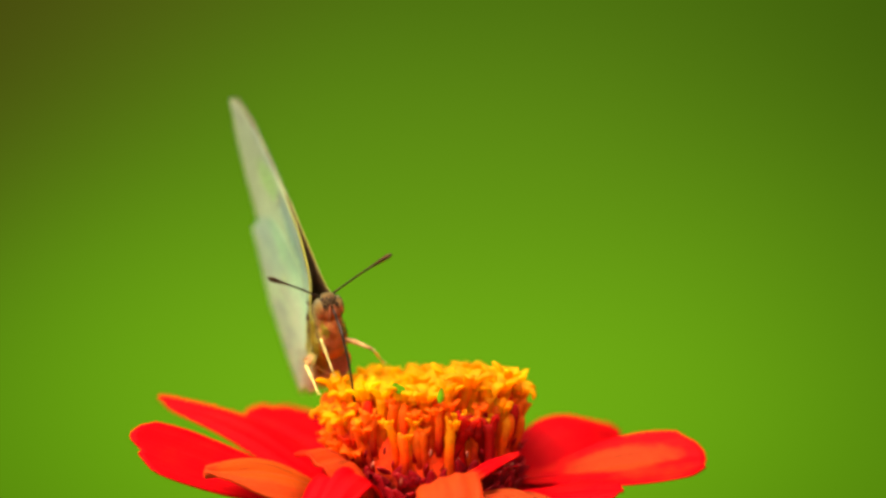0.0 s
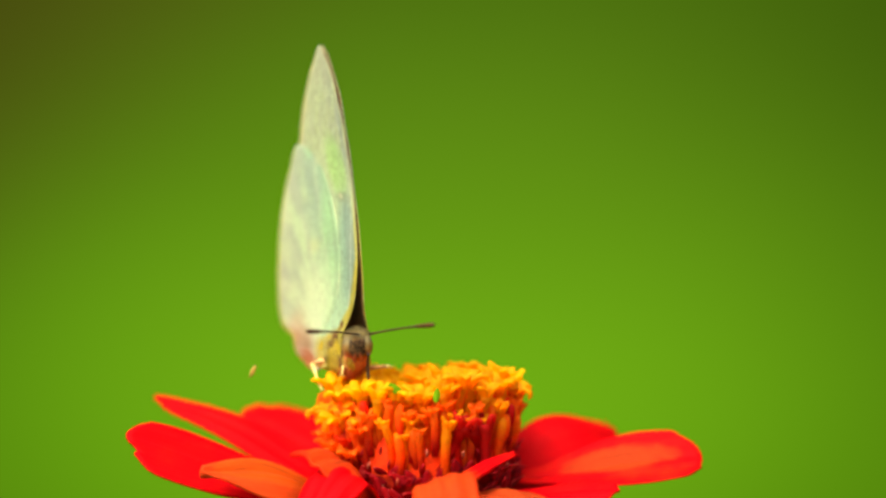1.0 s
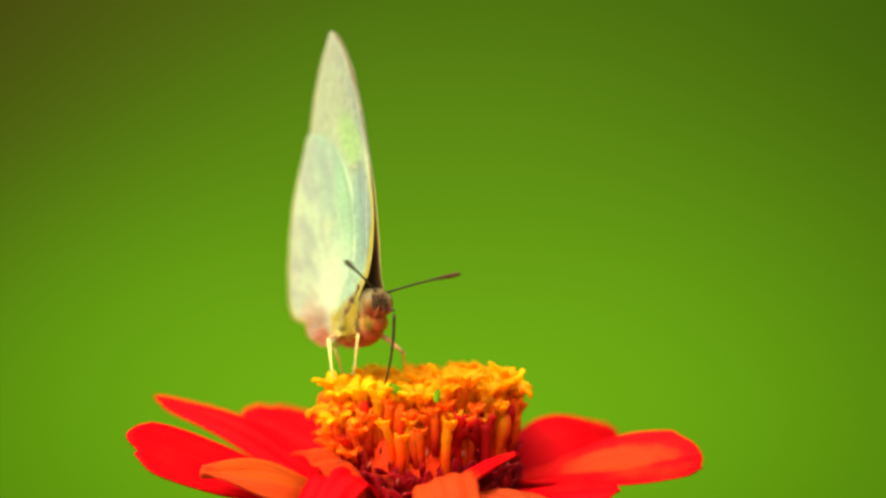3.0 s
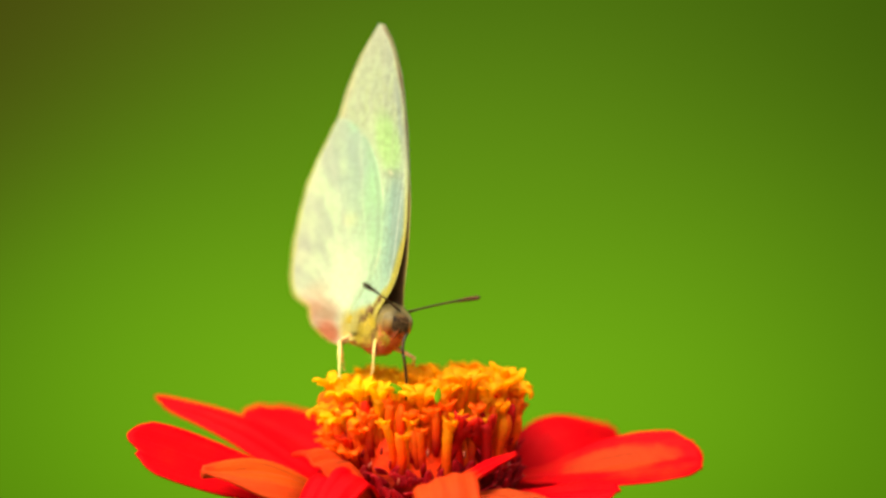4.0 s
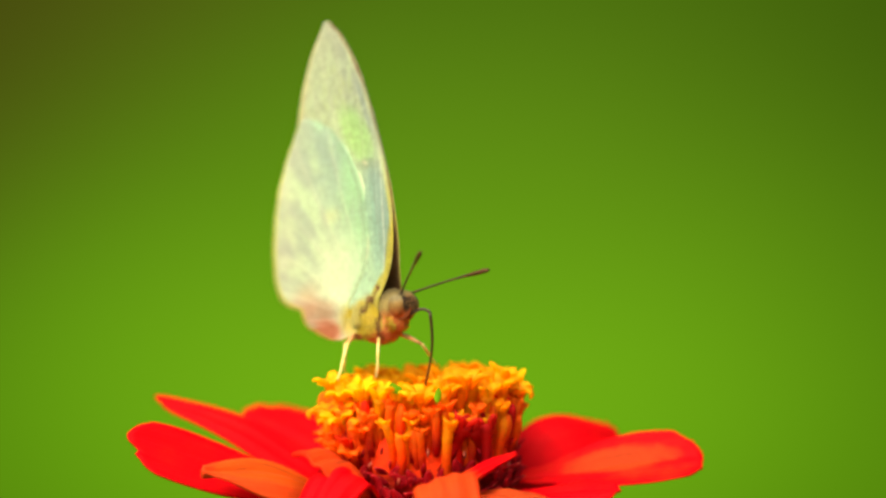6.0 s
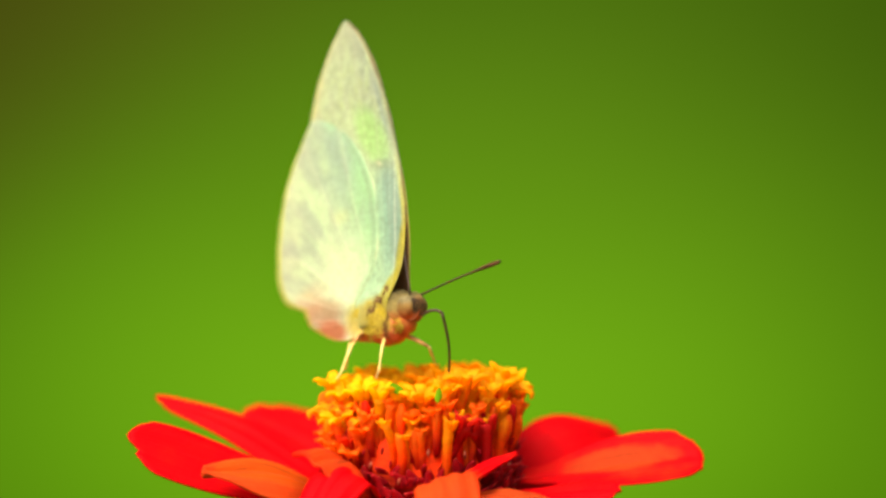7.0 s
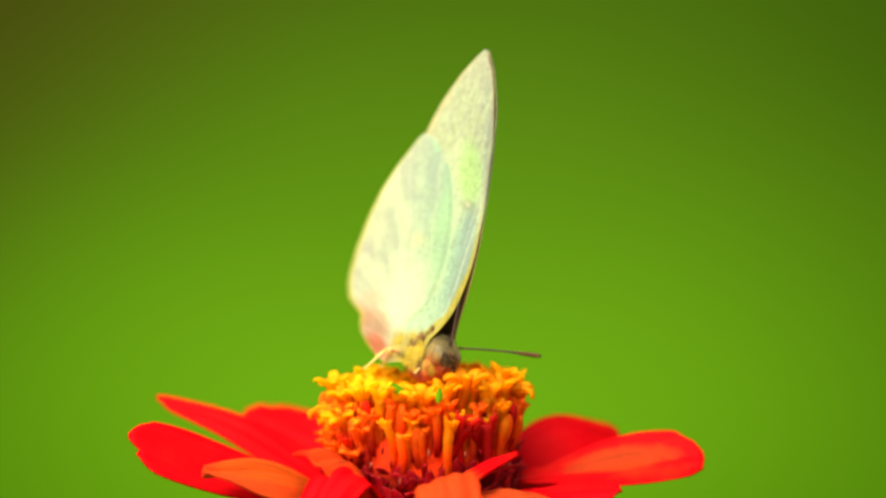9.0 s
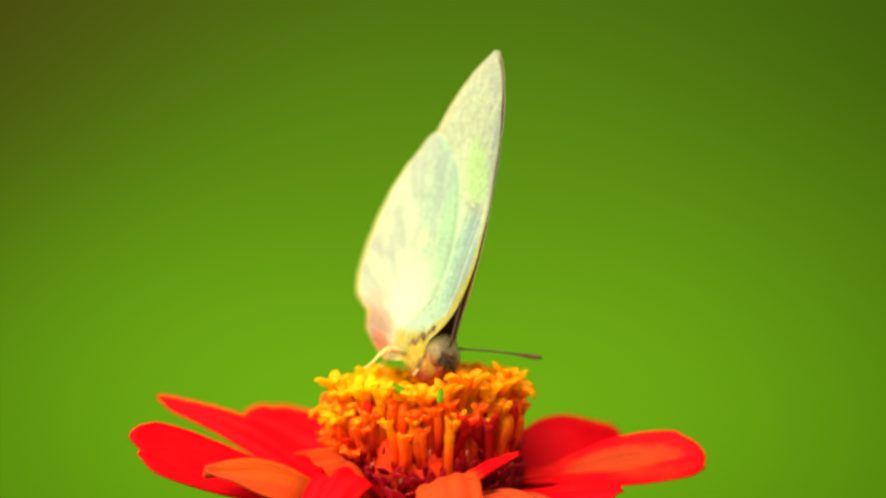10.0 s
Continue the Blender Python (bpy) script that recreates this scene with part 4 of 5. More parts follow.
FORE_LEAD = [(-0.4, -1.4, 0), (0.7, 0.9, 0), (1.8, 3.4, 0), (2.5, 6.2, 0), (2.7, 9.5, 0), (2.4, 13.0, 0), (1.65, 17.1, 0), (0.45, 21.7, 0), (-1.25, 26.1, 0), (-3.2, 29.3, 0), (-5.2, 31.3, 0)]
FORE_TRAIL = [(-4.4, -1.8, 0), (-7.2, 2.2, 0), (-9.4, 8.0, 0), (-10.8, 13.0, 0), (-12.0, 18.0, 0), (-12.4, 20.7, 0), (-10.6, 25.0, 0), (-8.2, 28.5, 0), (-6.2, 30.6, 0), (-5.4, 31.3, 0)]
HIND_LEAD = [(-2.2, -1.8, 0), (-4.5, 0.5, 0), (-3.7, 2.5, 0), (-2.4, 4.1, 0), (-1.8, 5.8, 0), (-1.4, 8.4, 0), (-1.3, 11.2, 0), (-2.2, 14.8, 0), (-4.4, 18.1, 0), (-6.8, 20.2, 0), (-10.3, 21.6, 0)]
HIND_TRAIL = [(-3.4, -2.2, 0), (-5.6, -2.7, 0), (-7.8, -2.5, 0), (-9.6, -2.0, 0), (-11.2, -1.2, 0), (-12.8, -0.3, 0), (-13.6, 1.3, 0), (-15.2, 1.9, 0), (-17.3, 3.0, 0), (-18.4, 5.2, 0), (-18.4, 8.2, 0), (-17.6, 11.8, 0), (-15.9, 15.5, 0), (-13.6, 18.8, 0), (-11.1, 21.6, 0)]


# length of the upper and the lower leg: hind, middle and front, right and left
LEGS = {"rh": (2.1, 4.4), "rm": (1.8, 4.1), "lf": (3.1, 5.3), "lh": (3.1, 3.6)}


def body_spots(rng, count, centre, radii, keep):
    out = []
    while len(out) < count:
        d = Vector([rng.gauss(0, 1) for _ in range(3)]).normalized()
        p = Vector(centre) + Vector((d.x * radii[0], d.y * radii[1], d.z * radii[2])) * 0.97
        if keep(p):
            out.append((p, Vector((d.x / radii[0], d.y / radii[1], d.z / radii[2])).normalized()))
    return out


def build_butterfly():
    fly = new("butterfly")
    tagged(fly, "pale green butterfly with closed wings feeding on the zinnia", "butterfly")
    rng = random.Random(9)
    moving = {}
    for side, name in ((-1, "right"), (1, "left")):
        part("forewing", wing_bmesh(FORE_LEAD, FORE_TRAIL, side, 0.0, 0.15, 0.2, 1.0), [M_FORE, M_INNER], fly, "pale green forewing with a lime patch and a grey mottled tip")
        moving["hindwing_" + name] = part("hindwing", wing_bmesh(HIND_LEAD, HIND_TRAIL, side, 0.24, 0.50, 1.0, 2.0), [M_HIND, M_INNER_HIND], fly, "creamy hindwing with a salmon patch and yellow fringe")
    bm = bmesh.new()
    blob(bm, (-1.5, 0, -1.3), (3.0, 1.80, 2.35), pose(0, 0, 0, 0, 6, 0).to_3x3(), 24, 18, 0.08, 1.0)
    part("thorax", bm, M_BODY, fly, "furry yellow thorax with a brown seam")
    bm = bmesh.new()
    blob(bm, (1.0, 0, -1.75), (1.75, 1.10, 1.10), pose(0, 0, 0, 0, -30, 0).to_3x3(), 22, 16, 0.06, 5.0)
    part("breast", bm, M_BREAST, fly, "salmon red breast")
    bm = bmesh.new()
    blob(bm, (0.9, 0, -0.25), (1.8, 1.50, 1.70), None, 22, 16, 0.07, 4.0)
    part("collar", bm, M_COLLAR, fly, "grey olive collar behind the head")
    bm = bmesh.new()
    blob(bm, (-6.0, 0, -0.9), (4.8, 0.9, 1.05), pose(0, 0, 0, 0, 3, 0).to_3x3(), 18, 18, 0.05, 2.0)
    part("abdomen", bm, M_BODY, fly, "slender yellowish abdomen")
    bm = bmesh.new()
    blob(bm, (2.45, 0, -0.30), (1.75, 1.40, 1.42), None, 24, 18, 0.08, 3.0)
    head = part("head", bm, M_HEAD, fly, "olive grey furred head, reddish below")
    moving["head"] = head
    for side in (-1, 1):
        bm = bmesh.new()
        blob(bm, (2.65, side * 0.92, -0.25), (1.18, 0.66, 1.12), None, 20, 16, 0.05, 7.0)
        part("eye", bm, M_EYE, head, "large eye, olive above and orange red below")
        bm = bmesh.new()
        tube(bm, [(2.4, side * 0.40, -1.55), (3.0, side * 0.38, -1.65), (3.5, side * 0.34, -1.45), (3.9, side * 0.28, -1.10), (4.15, side * 0.22, -0.75)], [0.18, 0.21, 0.18, 0.12, 0.05], 10)
        part("palp", bm, M_PALP, head, "short reddish palp")
    bm = bmesh.new()
    hairs(bm, body_spots(rng, 900, (2.45, 0, -0.30), (1.70, 1.36, 1.40), lambda p: p.z > 0.45 or (p.x < 1.9 and p.z > -0.2)), 0.36, 0.045, rng, Vector((0.2, 0, 0.4)))
    part("head_fur", bm, M_FUR_GREY, head, "grey olive fur on the crown of the head")
    bm = bmesh.new()
    hairs(bm, body_spots(rng, 420, (0.9, 0, -0.25), (1.8, 1.50, 1.70), lambda p: p.z > 0.45), 0.5, 0.06, rng, Vector((0, 0, 0.5)))
    part("crest_fur", bm, M_FUR_GREY, fly, "grey brown fur on the collar and back")
    bm = bmesh.new()
    hairs(bm, body_spots(rng, 320, (3.45, 0, -0.25), (0.8, 0.7, 0.9), lambda p: p.x > 3.5), 0.40, 0.045, rng, Vector((0.5, 0, 0.1)))
    part("face_fur", bm, M_FUR_BROWN, head, "dark brown fur on the face")
    bm = bmesh.new()
    hairs(bm, body_spots(rng, 240, (-1.5, 0, -1.3), (2.98, 1.80, 2.34), lambda p: abs(p.x - 0.5 - 0.28 * p.z) < 0.22 and abs(p.y) > 0.6), 0.30, 0.05, rng, Vector((-0.3, 0, -0.1)), 0.6)
    for side in (-1, 1):
        spots = []
        for _ in range(260):
            x = rng.uniform(-2.6, 0.6)
            z = 0.35 + 0.75 * (x + 1.2) + 0.35 * math.sin(x * 5.0) + rng.gauss(0, 0.16)
            y = max((gap(x, z) + 0.27) * (0.25 + 0.75 * min(1.0, math.hypot(x, z + 1.2) / 4.6) ** 1.5), gap(x, z) * 0.9 + 0.05)
            spots.append((Vector((x, side * (y + 0.10), z)), Vector((0, side * 0.4, 0))))
        hairs(bm, spots, 0.42, 0.05, rng, Vector((-1.0, 0, 0.9)), 0.5)
    part("dark_fur", bm, M_FUR_BROWN, fly, "dark brown fur in the seam behind the collar")
    bm = bmesh.new()
    hairs(bm, body_spots(rng, 1700, (-1.5, 0, -1.3), (2.95, 1.80, 2.33), lambda p: p.x < 0.3 + 0.28 * p.z and -2.9 < p.z < 0.9), 0.50, 0.05, rng, Vector((-1.6, 0, 0.1)), 0.3)
    for side in (-1, 1):
        spots = []
        for _ in range(1300):
            q, w = rng.random() ** 0.9, rng.uniform(0, 6.28)
            x, z = -2.2 + 2.6 * q * math.cos(w), -0.9 + 1.7 * q * math.sin(w)
            y = max((gap(x, z) + 0.27) * (0.25 + 0.75 * min(1.0, math.hypot(x, z + 1.2) / 4.6) ** 1.5), gap(x, z) * 0.9 + 0.05)
            spots.append((Vector((x, side * (y + 0.02), z)), Vector((0, side * 0.25, 0))))
        hairs(bm, spots, 0.70, 0.045, rng, Vector((-1.7, 0, 1.0)), 0.35)
    hairs(bm, body_spots(rng, 500, (1.0, 0, -1.75), (1.70, 1.10, 1.10), lambda p: abs(p.y) > 0.62 and p.x < 2.0), 0.45, 0.045, rng, Vector((-0.6, 0, -0.8)), 0.35)
    part("side_fur", bm, M_FUR, fly, "yellow fur on the side and the wing roots")
    bm = bmesh.new()
    hairs(bm, body_spots(rng, 420, (1.0, 0, -1.75), (1.65, 1.08, 1.15), lambda p: p.z < -1.5), 0.28, 0.045, rng, Vector((-0.3, 0, -0.6)), 0.35)
    hairs(bm, body_spots(rng, 420, (-1.0, 0, -1.4), (3.0, 1.6, 2.3), lambda p: p.z < -2.5), 0.34, 0.05, rng, Vector((-0.9, 0, -0.3)), 0.35)
    part("breast_fur", bm, M_FUR_PINK, fly, "short salmon breast fur")
    for name in ("left", "right"):
        bm = bmesh.new()
        n = 14
        tube(bm, [(11.0 * k / n, 0.0, 0.12 * math.sin(math.pi * k / n)) for k in range(n + 1)], [0.15, 0.12] + [0.105] * 7 + [0.12, 0.15, 0.19, 0.21, 0.21, 0.12], 8)
        antenna = part("antenna", bm, M_DARK, fly, "thin dark antenna with a reddish club")
        bm = bmesh.new()
        tube(bm, [(8.2, 0, 0.08), (9.2, 0, 0.06), (10.2, 0, 0.03), (10.8, 0, 0.01), (11.15, 0, 0)], [0.17, 0.22, 0.25, 0.22, 0.10], 9)
        part("club", bm, M_CLUB, antenna, "reddish brown club")
        moving["antenna_" + name] = antenna
    bm = bmesh.new()
    tube(bm, [(0, 0, 0), (0.5, 0, 0.28), (1.1, 0, 0.42), (1.7, 0, 0.36), (2.1, 0, 0.16), (2.3, 0, 0)], [0.15, 0.15, 0.15, 0.15, 0.16, 0.16], 8)
    moving["tongue_base"] = part("proboscis_base", bm, M_DARK, fly, "dark upper part of the tongue")
    bm = bmesh.new()
    n = 16
    tube(bm, [(8.5 * k / n, 0, 0.75 * math.sin(math.pi * min(k / n, 1)) * (1 - 0.4 * k / n)) for k in range(n + 1)], [0.175 - 0.005 * k for k in range(n + 1)], 8)
    moving["tongue_tip"] = part("proboscis_tip", bm, M_DARK, fly, "dark curved lower part of the tongue")
    for leg, (thigh, shin) in LEGS.items():
        bm = bmesh.new()
        tube(bm, [(0, 0, 0), (0.3 * thigh, 0, 0.1), (0.7 * thigh, 0, 0.06), (thigh, 0, 0)], [0.26, 0.27, 0.20, 0.16], 8)
        moving["femur_" + leg] = part("femur", bm, M_THIGH, fly, "upper leg, brown to cream")
        bm = bmesh.new()
        k = (shin - 0.1) / 5.5
        tube(bm, [(0, 0, 0), (1.2 * k, 0, 0.05), (2.8 * k, 0, 0), (3.0 * k, 0, 0), (4.4 * k, 0, -0.08), (5.5 * k, 0, 0.05)], [0.17, 0.165, 0.15, 0.115, 0.105, 0.09], 7)
        for s in (-1, 1):
            tube(bm, [(shin - 0.2, 0, 0.05), (shin + 0.05, s * 0.16, 0.1), (shin + 0.15, s * 0.18, 0.0)], [0.07, 0.05, 0.02], 4)
        moving["tibia_" + leg] = part("tibia", bm, M_LEG, fly, "thin cream lower leg with claws")
    return fly, moving


FLOWER = build_flower()
BUTTERFLY, MOVING = build_butterfly()


def build_fleck():
    bm = bmesh.new()
    blob(bm, (0, 0, 0), (0.75, 0.22, 0.22), None, 10, 8, 0.1, 1.0)
    ob = new("fleck", mesh_of("fleck", bm, M_DROP))
    return tagged(ob, "tiny yellow fleck falling past the petals", "debris")


FLECK = build_fleck()


# ---- what moves ----
def aimed(at, way, up=(0, 0, 1)):
    """A pose at a place (mm) whose x axis runs along way and whose z axis leans to up."""
    x = Vector(way).normalized()
    y = Vector(up).cross(x)
    y = y.normalized() if y.length > 1e-4 else x.orthogonal().normalized()
    m = Matrix((x, y, x.cross(y))).transposed().to_4x4()
    return Matrix.Translation(Vector(at) * MM) @ m


def between(rows, t):
    for a, b in zip(rows, rows[1:]):
        if a[0] <= t <= b[0]:
            f = (t - a[0]) / (b[0] - a[0])
            return [p + (q - p) * f for p, q in zip(a[1:], b[1:])]
    return list(rows[-1][1:])


def leg_rows(body, hip, feet, thigh, shin, out):
    """Two-bone legs: the knee bends towards out, the foot stays on the flower."""
    upper, lower = [], []
    for t, m in body:
        foot = Vector(between(feet, t))
        f = m.inverted() @ (foot * MM) / MM
        h = Vector(hip)
        d = f - h
        dist = min(max(d.length, abs(thigh - shin) + 0.3), thigh + shin - 0.05)
        n = d.normalized()
        along = (thigh ** 2 - shin ** 2 + dist ** 2) / (2 * dist)
        off = math.sqrt(max(thigh ** 2 - along ** 2, 0.0))
        bend = Vector(out) - n * Vector(out).dot(n)
        knee = h + n * along + bend.normalized() * off
        upper.append((t, aimed(h, knee - h)))
        lower.append((t, aimed(knee, h + n * dist - knee)))
    return upper, lower


def motions():
    BODY = [
        (0.0, -10.1, -2.3, 606.1, 14.6, -36.8, -82.4),
        (0.5, -9.6, -2.8, 605.8, 11.1, -34.0, -73.8),
        (0.6, -8.5, -2.9, 604.8, 6.2, -26.5, -68.6),
        (0.7, -7.6, -3.1, 604.3, 0.4, -18.9, -64.9),
        (0.8, -6.8, -3.1, 603.9, -1.4, -12.1, -60.4),
        (0.9, -6.4, -3.2, 603.7, -2.0, -10.6, -62.4),
        (1.0, -7.3, -3.2, 603.6, -1.0, -8.5, -66.0),
        (1.5, -7.2, -3.1, 603.1, 0.3, -2.5, -69.3),
        (2.0, -7.1, -2.8, 603.2, -0.8, -1.1, -69.5),
        (2.2, -6.3, -2.4, 604.7, -3.4, -6.4, -69.0),
        (2.3, -7.5, -2.6, 605.5, 11.4, -15.6, -71.3),
        (2.4, -5.7, -3.0, 607.5, -5.1, -19.0, -59.9),
        (2.5, -5.7, -3.3, 607.6, -6.1, -20.0, -62.4),
        (2.7, -6.0, -3.6, 607.5, -5.9, -20.2, -62.8),
        (3.8, -3.7, -3.3, 606.9, -11.0, -13.4, -58.3),
        (4.0, -3.8, -2.9, 606.0, -10.0, -7.2, -55.8),
        (4.2, -4.1, -2.6, 604.8, -8.4, 0.2, -58.9),
        (4.5, -2.8, -2.2, 604.4, -8.9, 3.6, -62.3),
        (5.0, -3.3, -2.0, 603.5, -6.6, 9.9, -61.8),
        (5.2, -3.9, -1.8, 603.3, -1.9, 12.5, -61.2),
        (5.3, -3.2, -1.7, 603.8, -2.7, 11.4, -63.7),
        (5.4, -3.2, -1.9, 607.0, -5.9, -12.2, -57.8),
        (5.5, -3.7, -2.1, 607.2, -4.0, -14.1, -52.6),
        (5.7, -3.9, -2.3, 607.3, -3.6, -15.4, -51.9),
        (6.8, -2.8, -2.7, 607.3, -6.5, -13.4, -48.9),
        (7.0, -2.9, -2.7, 607.2, -7.1, -13.7, -48.9),
        (7.2, -1.6, -2.7, 606.7, -7.6, -10.4, -48.4),
        (7.3, -1.7, -2.7, 605.9, -4.5, -7.4, -50.6),
        (7.5, -1.1, -2.7, 604.5, -7.8, -3.5, -52.7),
        (7.7, 0.2, -2.6, 603.8, -11.6, -0.9, -51.3),
        (8.0, 0.1, -2.7, 604.5, -12.9, 0.7, -48.5),
        (8.5, 0.2, -2.9, 604.2, -12.3, 0.6, -52.7),
        (8.7, 0.6, -3.2, 603.5, -13.1, -0.0, -59.8),
        (8.8, 1.3, -3.3, 603.2, -16.0, 2.0, -58.9),
        (9.0, 1.3, -3.5, 603.0, -15.4, 3.7, -58.2),
        (9.5, 1.4, -3.9, 603.1, -16.3, 4.4, -60.6),
        (10.0, 1.4, -4.0, 603.1, -16.4, 4.6, -60.8),
    ]
    SWAY = [(0.0, 0.18), (0.5, -0.18), (0.6, -0.18), (0.7, -0.18), (0.8, 0.18), (0.9, 0.29), (1.0, -0.23), (1.5, -0.23), (2.0, -0.35), (2.2, -0.06), (2.3, -0.18), (2.4, -0.29), (2.5, 0.00), (2.7, -0.29), (3.8, 0.23), (4.0, -0.12), (4.2, -0.53), (4.5, 0.76), (5.0, -0.06), (5.2, -0.76), (5.3, 0.12), (5.4, 0.70), (5.5, 0.00), (5.7, -0.12), (6.8, -0.06), (7.0, -0.06), (7.2, 0.53), (7.3, 0.41), (7.5, 0.00), (7.7, 0.35), (8.0, 0.12), (8.5, 0.12), (8.7, -0.12), (8.8, -0.08), (9.0, 0.00), (9.5, 0.12), (10.0, 0.12)]
    FEELER_LEFT = [
        (0.0, 0.88, 0.43, -0.20),
        (0.5, 0.93, 0.35, -0.14),
        (0.6, 0.96, 0.27, -0.07),
        (0.7, 0.98, 0.20, 0.06),
        (0.8, 0.99, 0.13, 0.07),
        (0.9, 0.99, 0.16, 0.05),
        (1.0, 0.97, 0.23, 0.06),
        (1.5, 0.95, 0.31, 0.08),
        (2.0, 0.94, 0.32, 0.10),
        (2.2, 0.92, 0.38, 0.08),
        (2.3, 0.91, 0.41, -0.08),
        (2.4, 0.97, 0.21, -0.10),
        (2.5, 0.96, 0.27, -0.04),
        (2.7, 0.96, 0.28, -0.05),
        (3.8, 0.98, 0.16, 0.07),
        (4.0, 0.99, 0.10, 0.13),
        (4.2, 0.96, 0.12, 0.26),
        (4.5, 0.92, 0.14, 0.36),
        (5.0, 0.92, 0.15, 0.37),
        (5.2, 0.91, 0.10, 0.40),
        (5.3, 0.86, 0.20, 0.47),
        (5.4, 0.96, 0.24, 0.11),
        (5.5, 0.97, 0.22, 0.11),
        (5.7, 0.98, 0.19, 0.06),
        (6.8, 0.98, 0.16, 0.15),
        (7.0, 0.97, 0.18, 0.19),
        (7.2, 0.96, 0.15, 0.22),
        (7.3, 0.94, 0.19, 0.29),
        (7.5, 0.90, 0.17, 0.40),
        (7.7, 0.93, 0.11, 0.35),
        (8.0, 0.95, 0.12, 0.30),
        (8.5, 0.95, 0.18, 0.26),
        (8.7, 0.91, 0.32, 0.27),
        (8.8, 0.96, 0.21, 0.20),
        (9.0, 0.96, 0.23, 0.16),
        (9.5, 0.94, 0.27, 0.19),
        (10.0, 0.95, 0.27, 0.18),
    ]
    FEELER_RIGHT = [
        (0.0, 0.80, -0.59, -0.09),
        (0.5, 0.76, -0.65, -0.05),
        (0.6, 0.69, -0.73, 0.02),
        (0.7, 0.61, -0.78, 0.14),
        (0.8, 0.53, -0.84, 0.14),
        (0.9, 0.56, -0.82, 0.10),
        (1.0, 0.64, -0.77, 0.05),
        (1.5, 0.70, -0.72, 0.02),
        (2.0, 0.72, -0.70, -0.01),
        (2.2, 0.75, -0.65, 0.13),
        (2.3, 0.82, -0.56, 0.11),
        (2.4, 0.70, -0.72, 0.02),
        (2.5, 0.75, -0.66, 0.02),
        (2.7, 0.76, -0.65, 0.05),
        (3.8, 0.66, -0.74, 0.11),
        (4.0, 0.59, -0.79, 0.16),
        (4.2, 0.55, -0.80, 0.25),
        (4.5, 0.55, -0.80, 0.25),
        (5.0, 0.56, -0.79, 0.26),
        (5.2, 0.51, -0.80, 0.31),
        (5.3, 0.54, -0.72, 0.43),
        (5.4, 0.73, -0.66, 0.18),
        (5.5, 0.71, -0.67, 0.20),
        (5.7, 0.71, -0.68, 0.15),
        (6.0, 0.88, -0.40, 0.25),
        (6.3, 0.84, -0.10, 0.53),
        (6.5, 0.62, 0.02, 0.78),
        (6.65, 0.22, 0.06, 0.97),
        (6.8, -0.22, 0.08, 0.97),
        (7.0, -0.22, 0.08, 0.97),
        (7.2, -0.22, 0.08, 0.97),
        (7.3, -0.22, 0.08, 0.97),
        (7.5, -0.22, 0.08, 0.97),
        (7.7, -0.22, 0.08, 0.97),
        (8.0, -0.22, 0.08, 0.97),
        (8.5, -0.22, 0.08, 0.97),
        (8.7, -0.22, 0.08, 0.97),
        (8.8, -0.22, 0.08, 0.97),
        (9.0, -0.22, 0.08, 0.97),
        (9.5, -0.22, 0.08, 0.97),
        (10.0, -0.22, 0.08, 0.97),
    ]
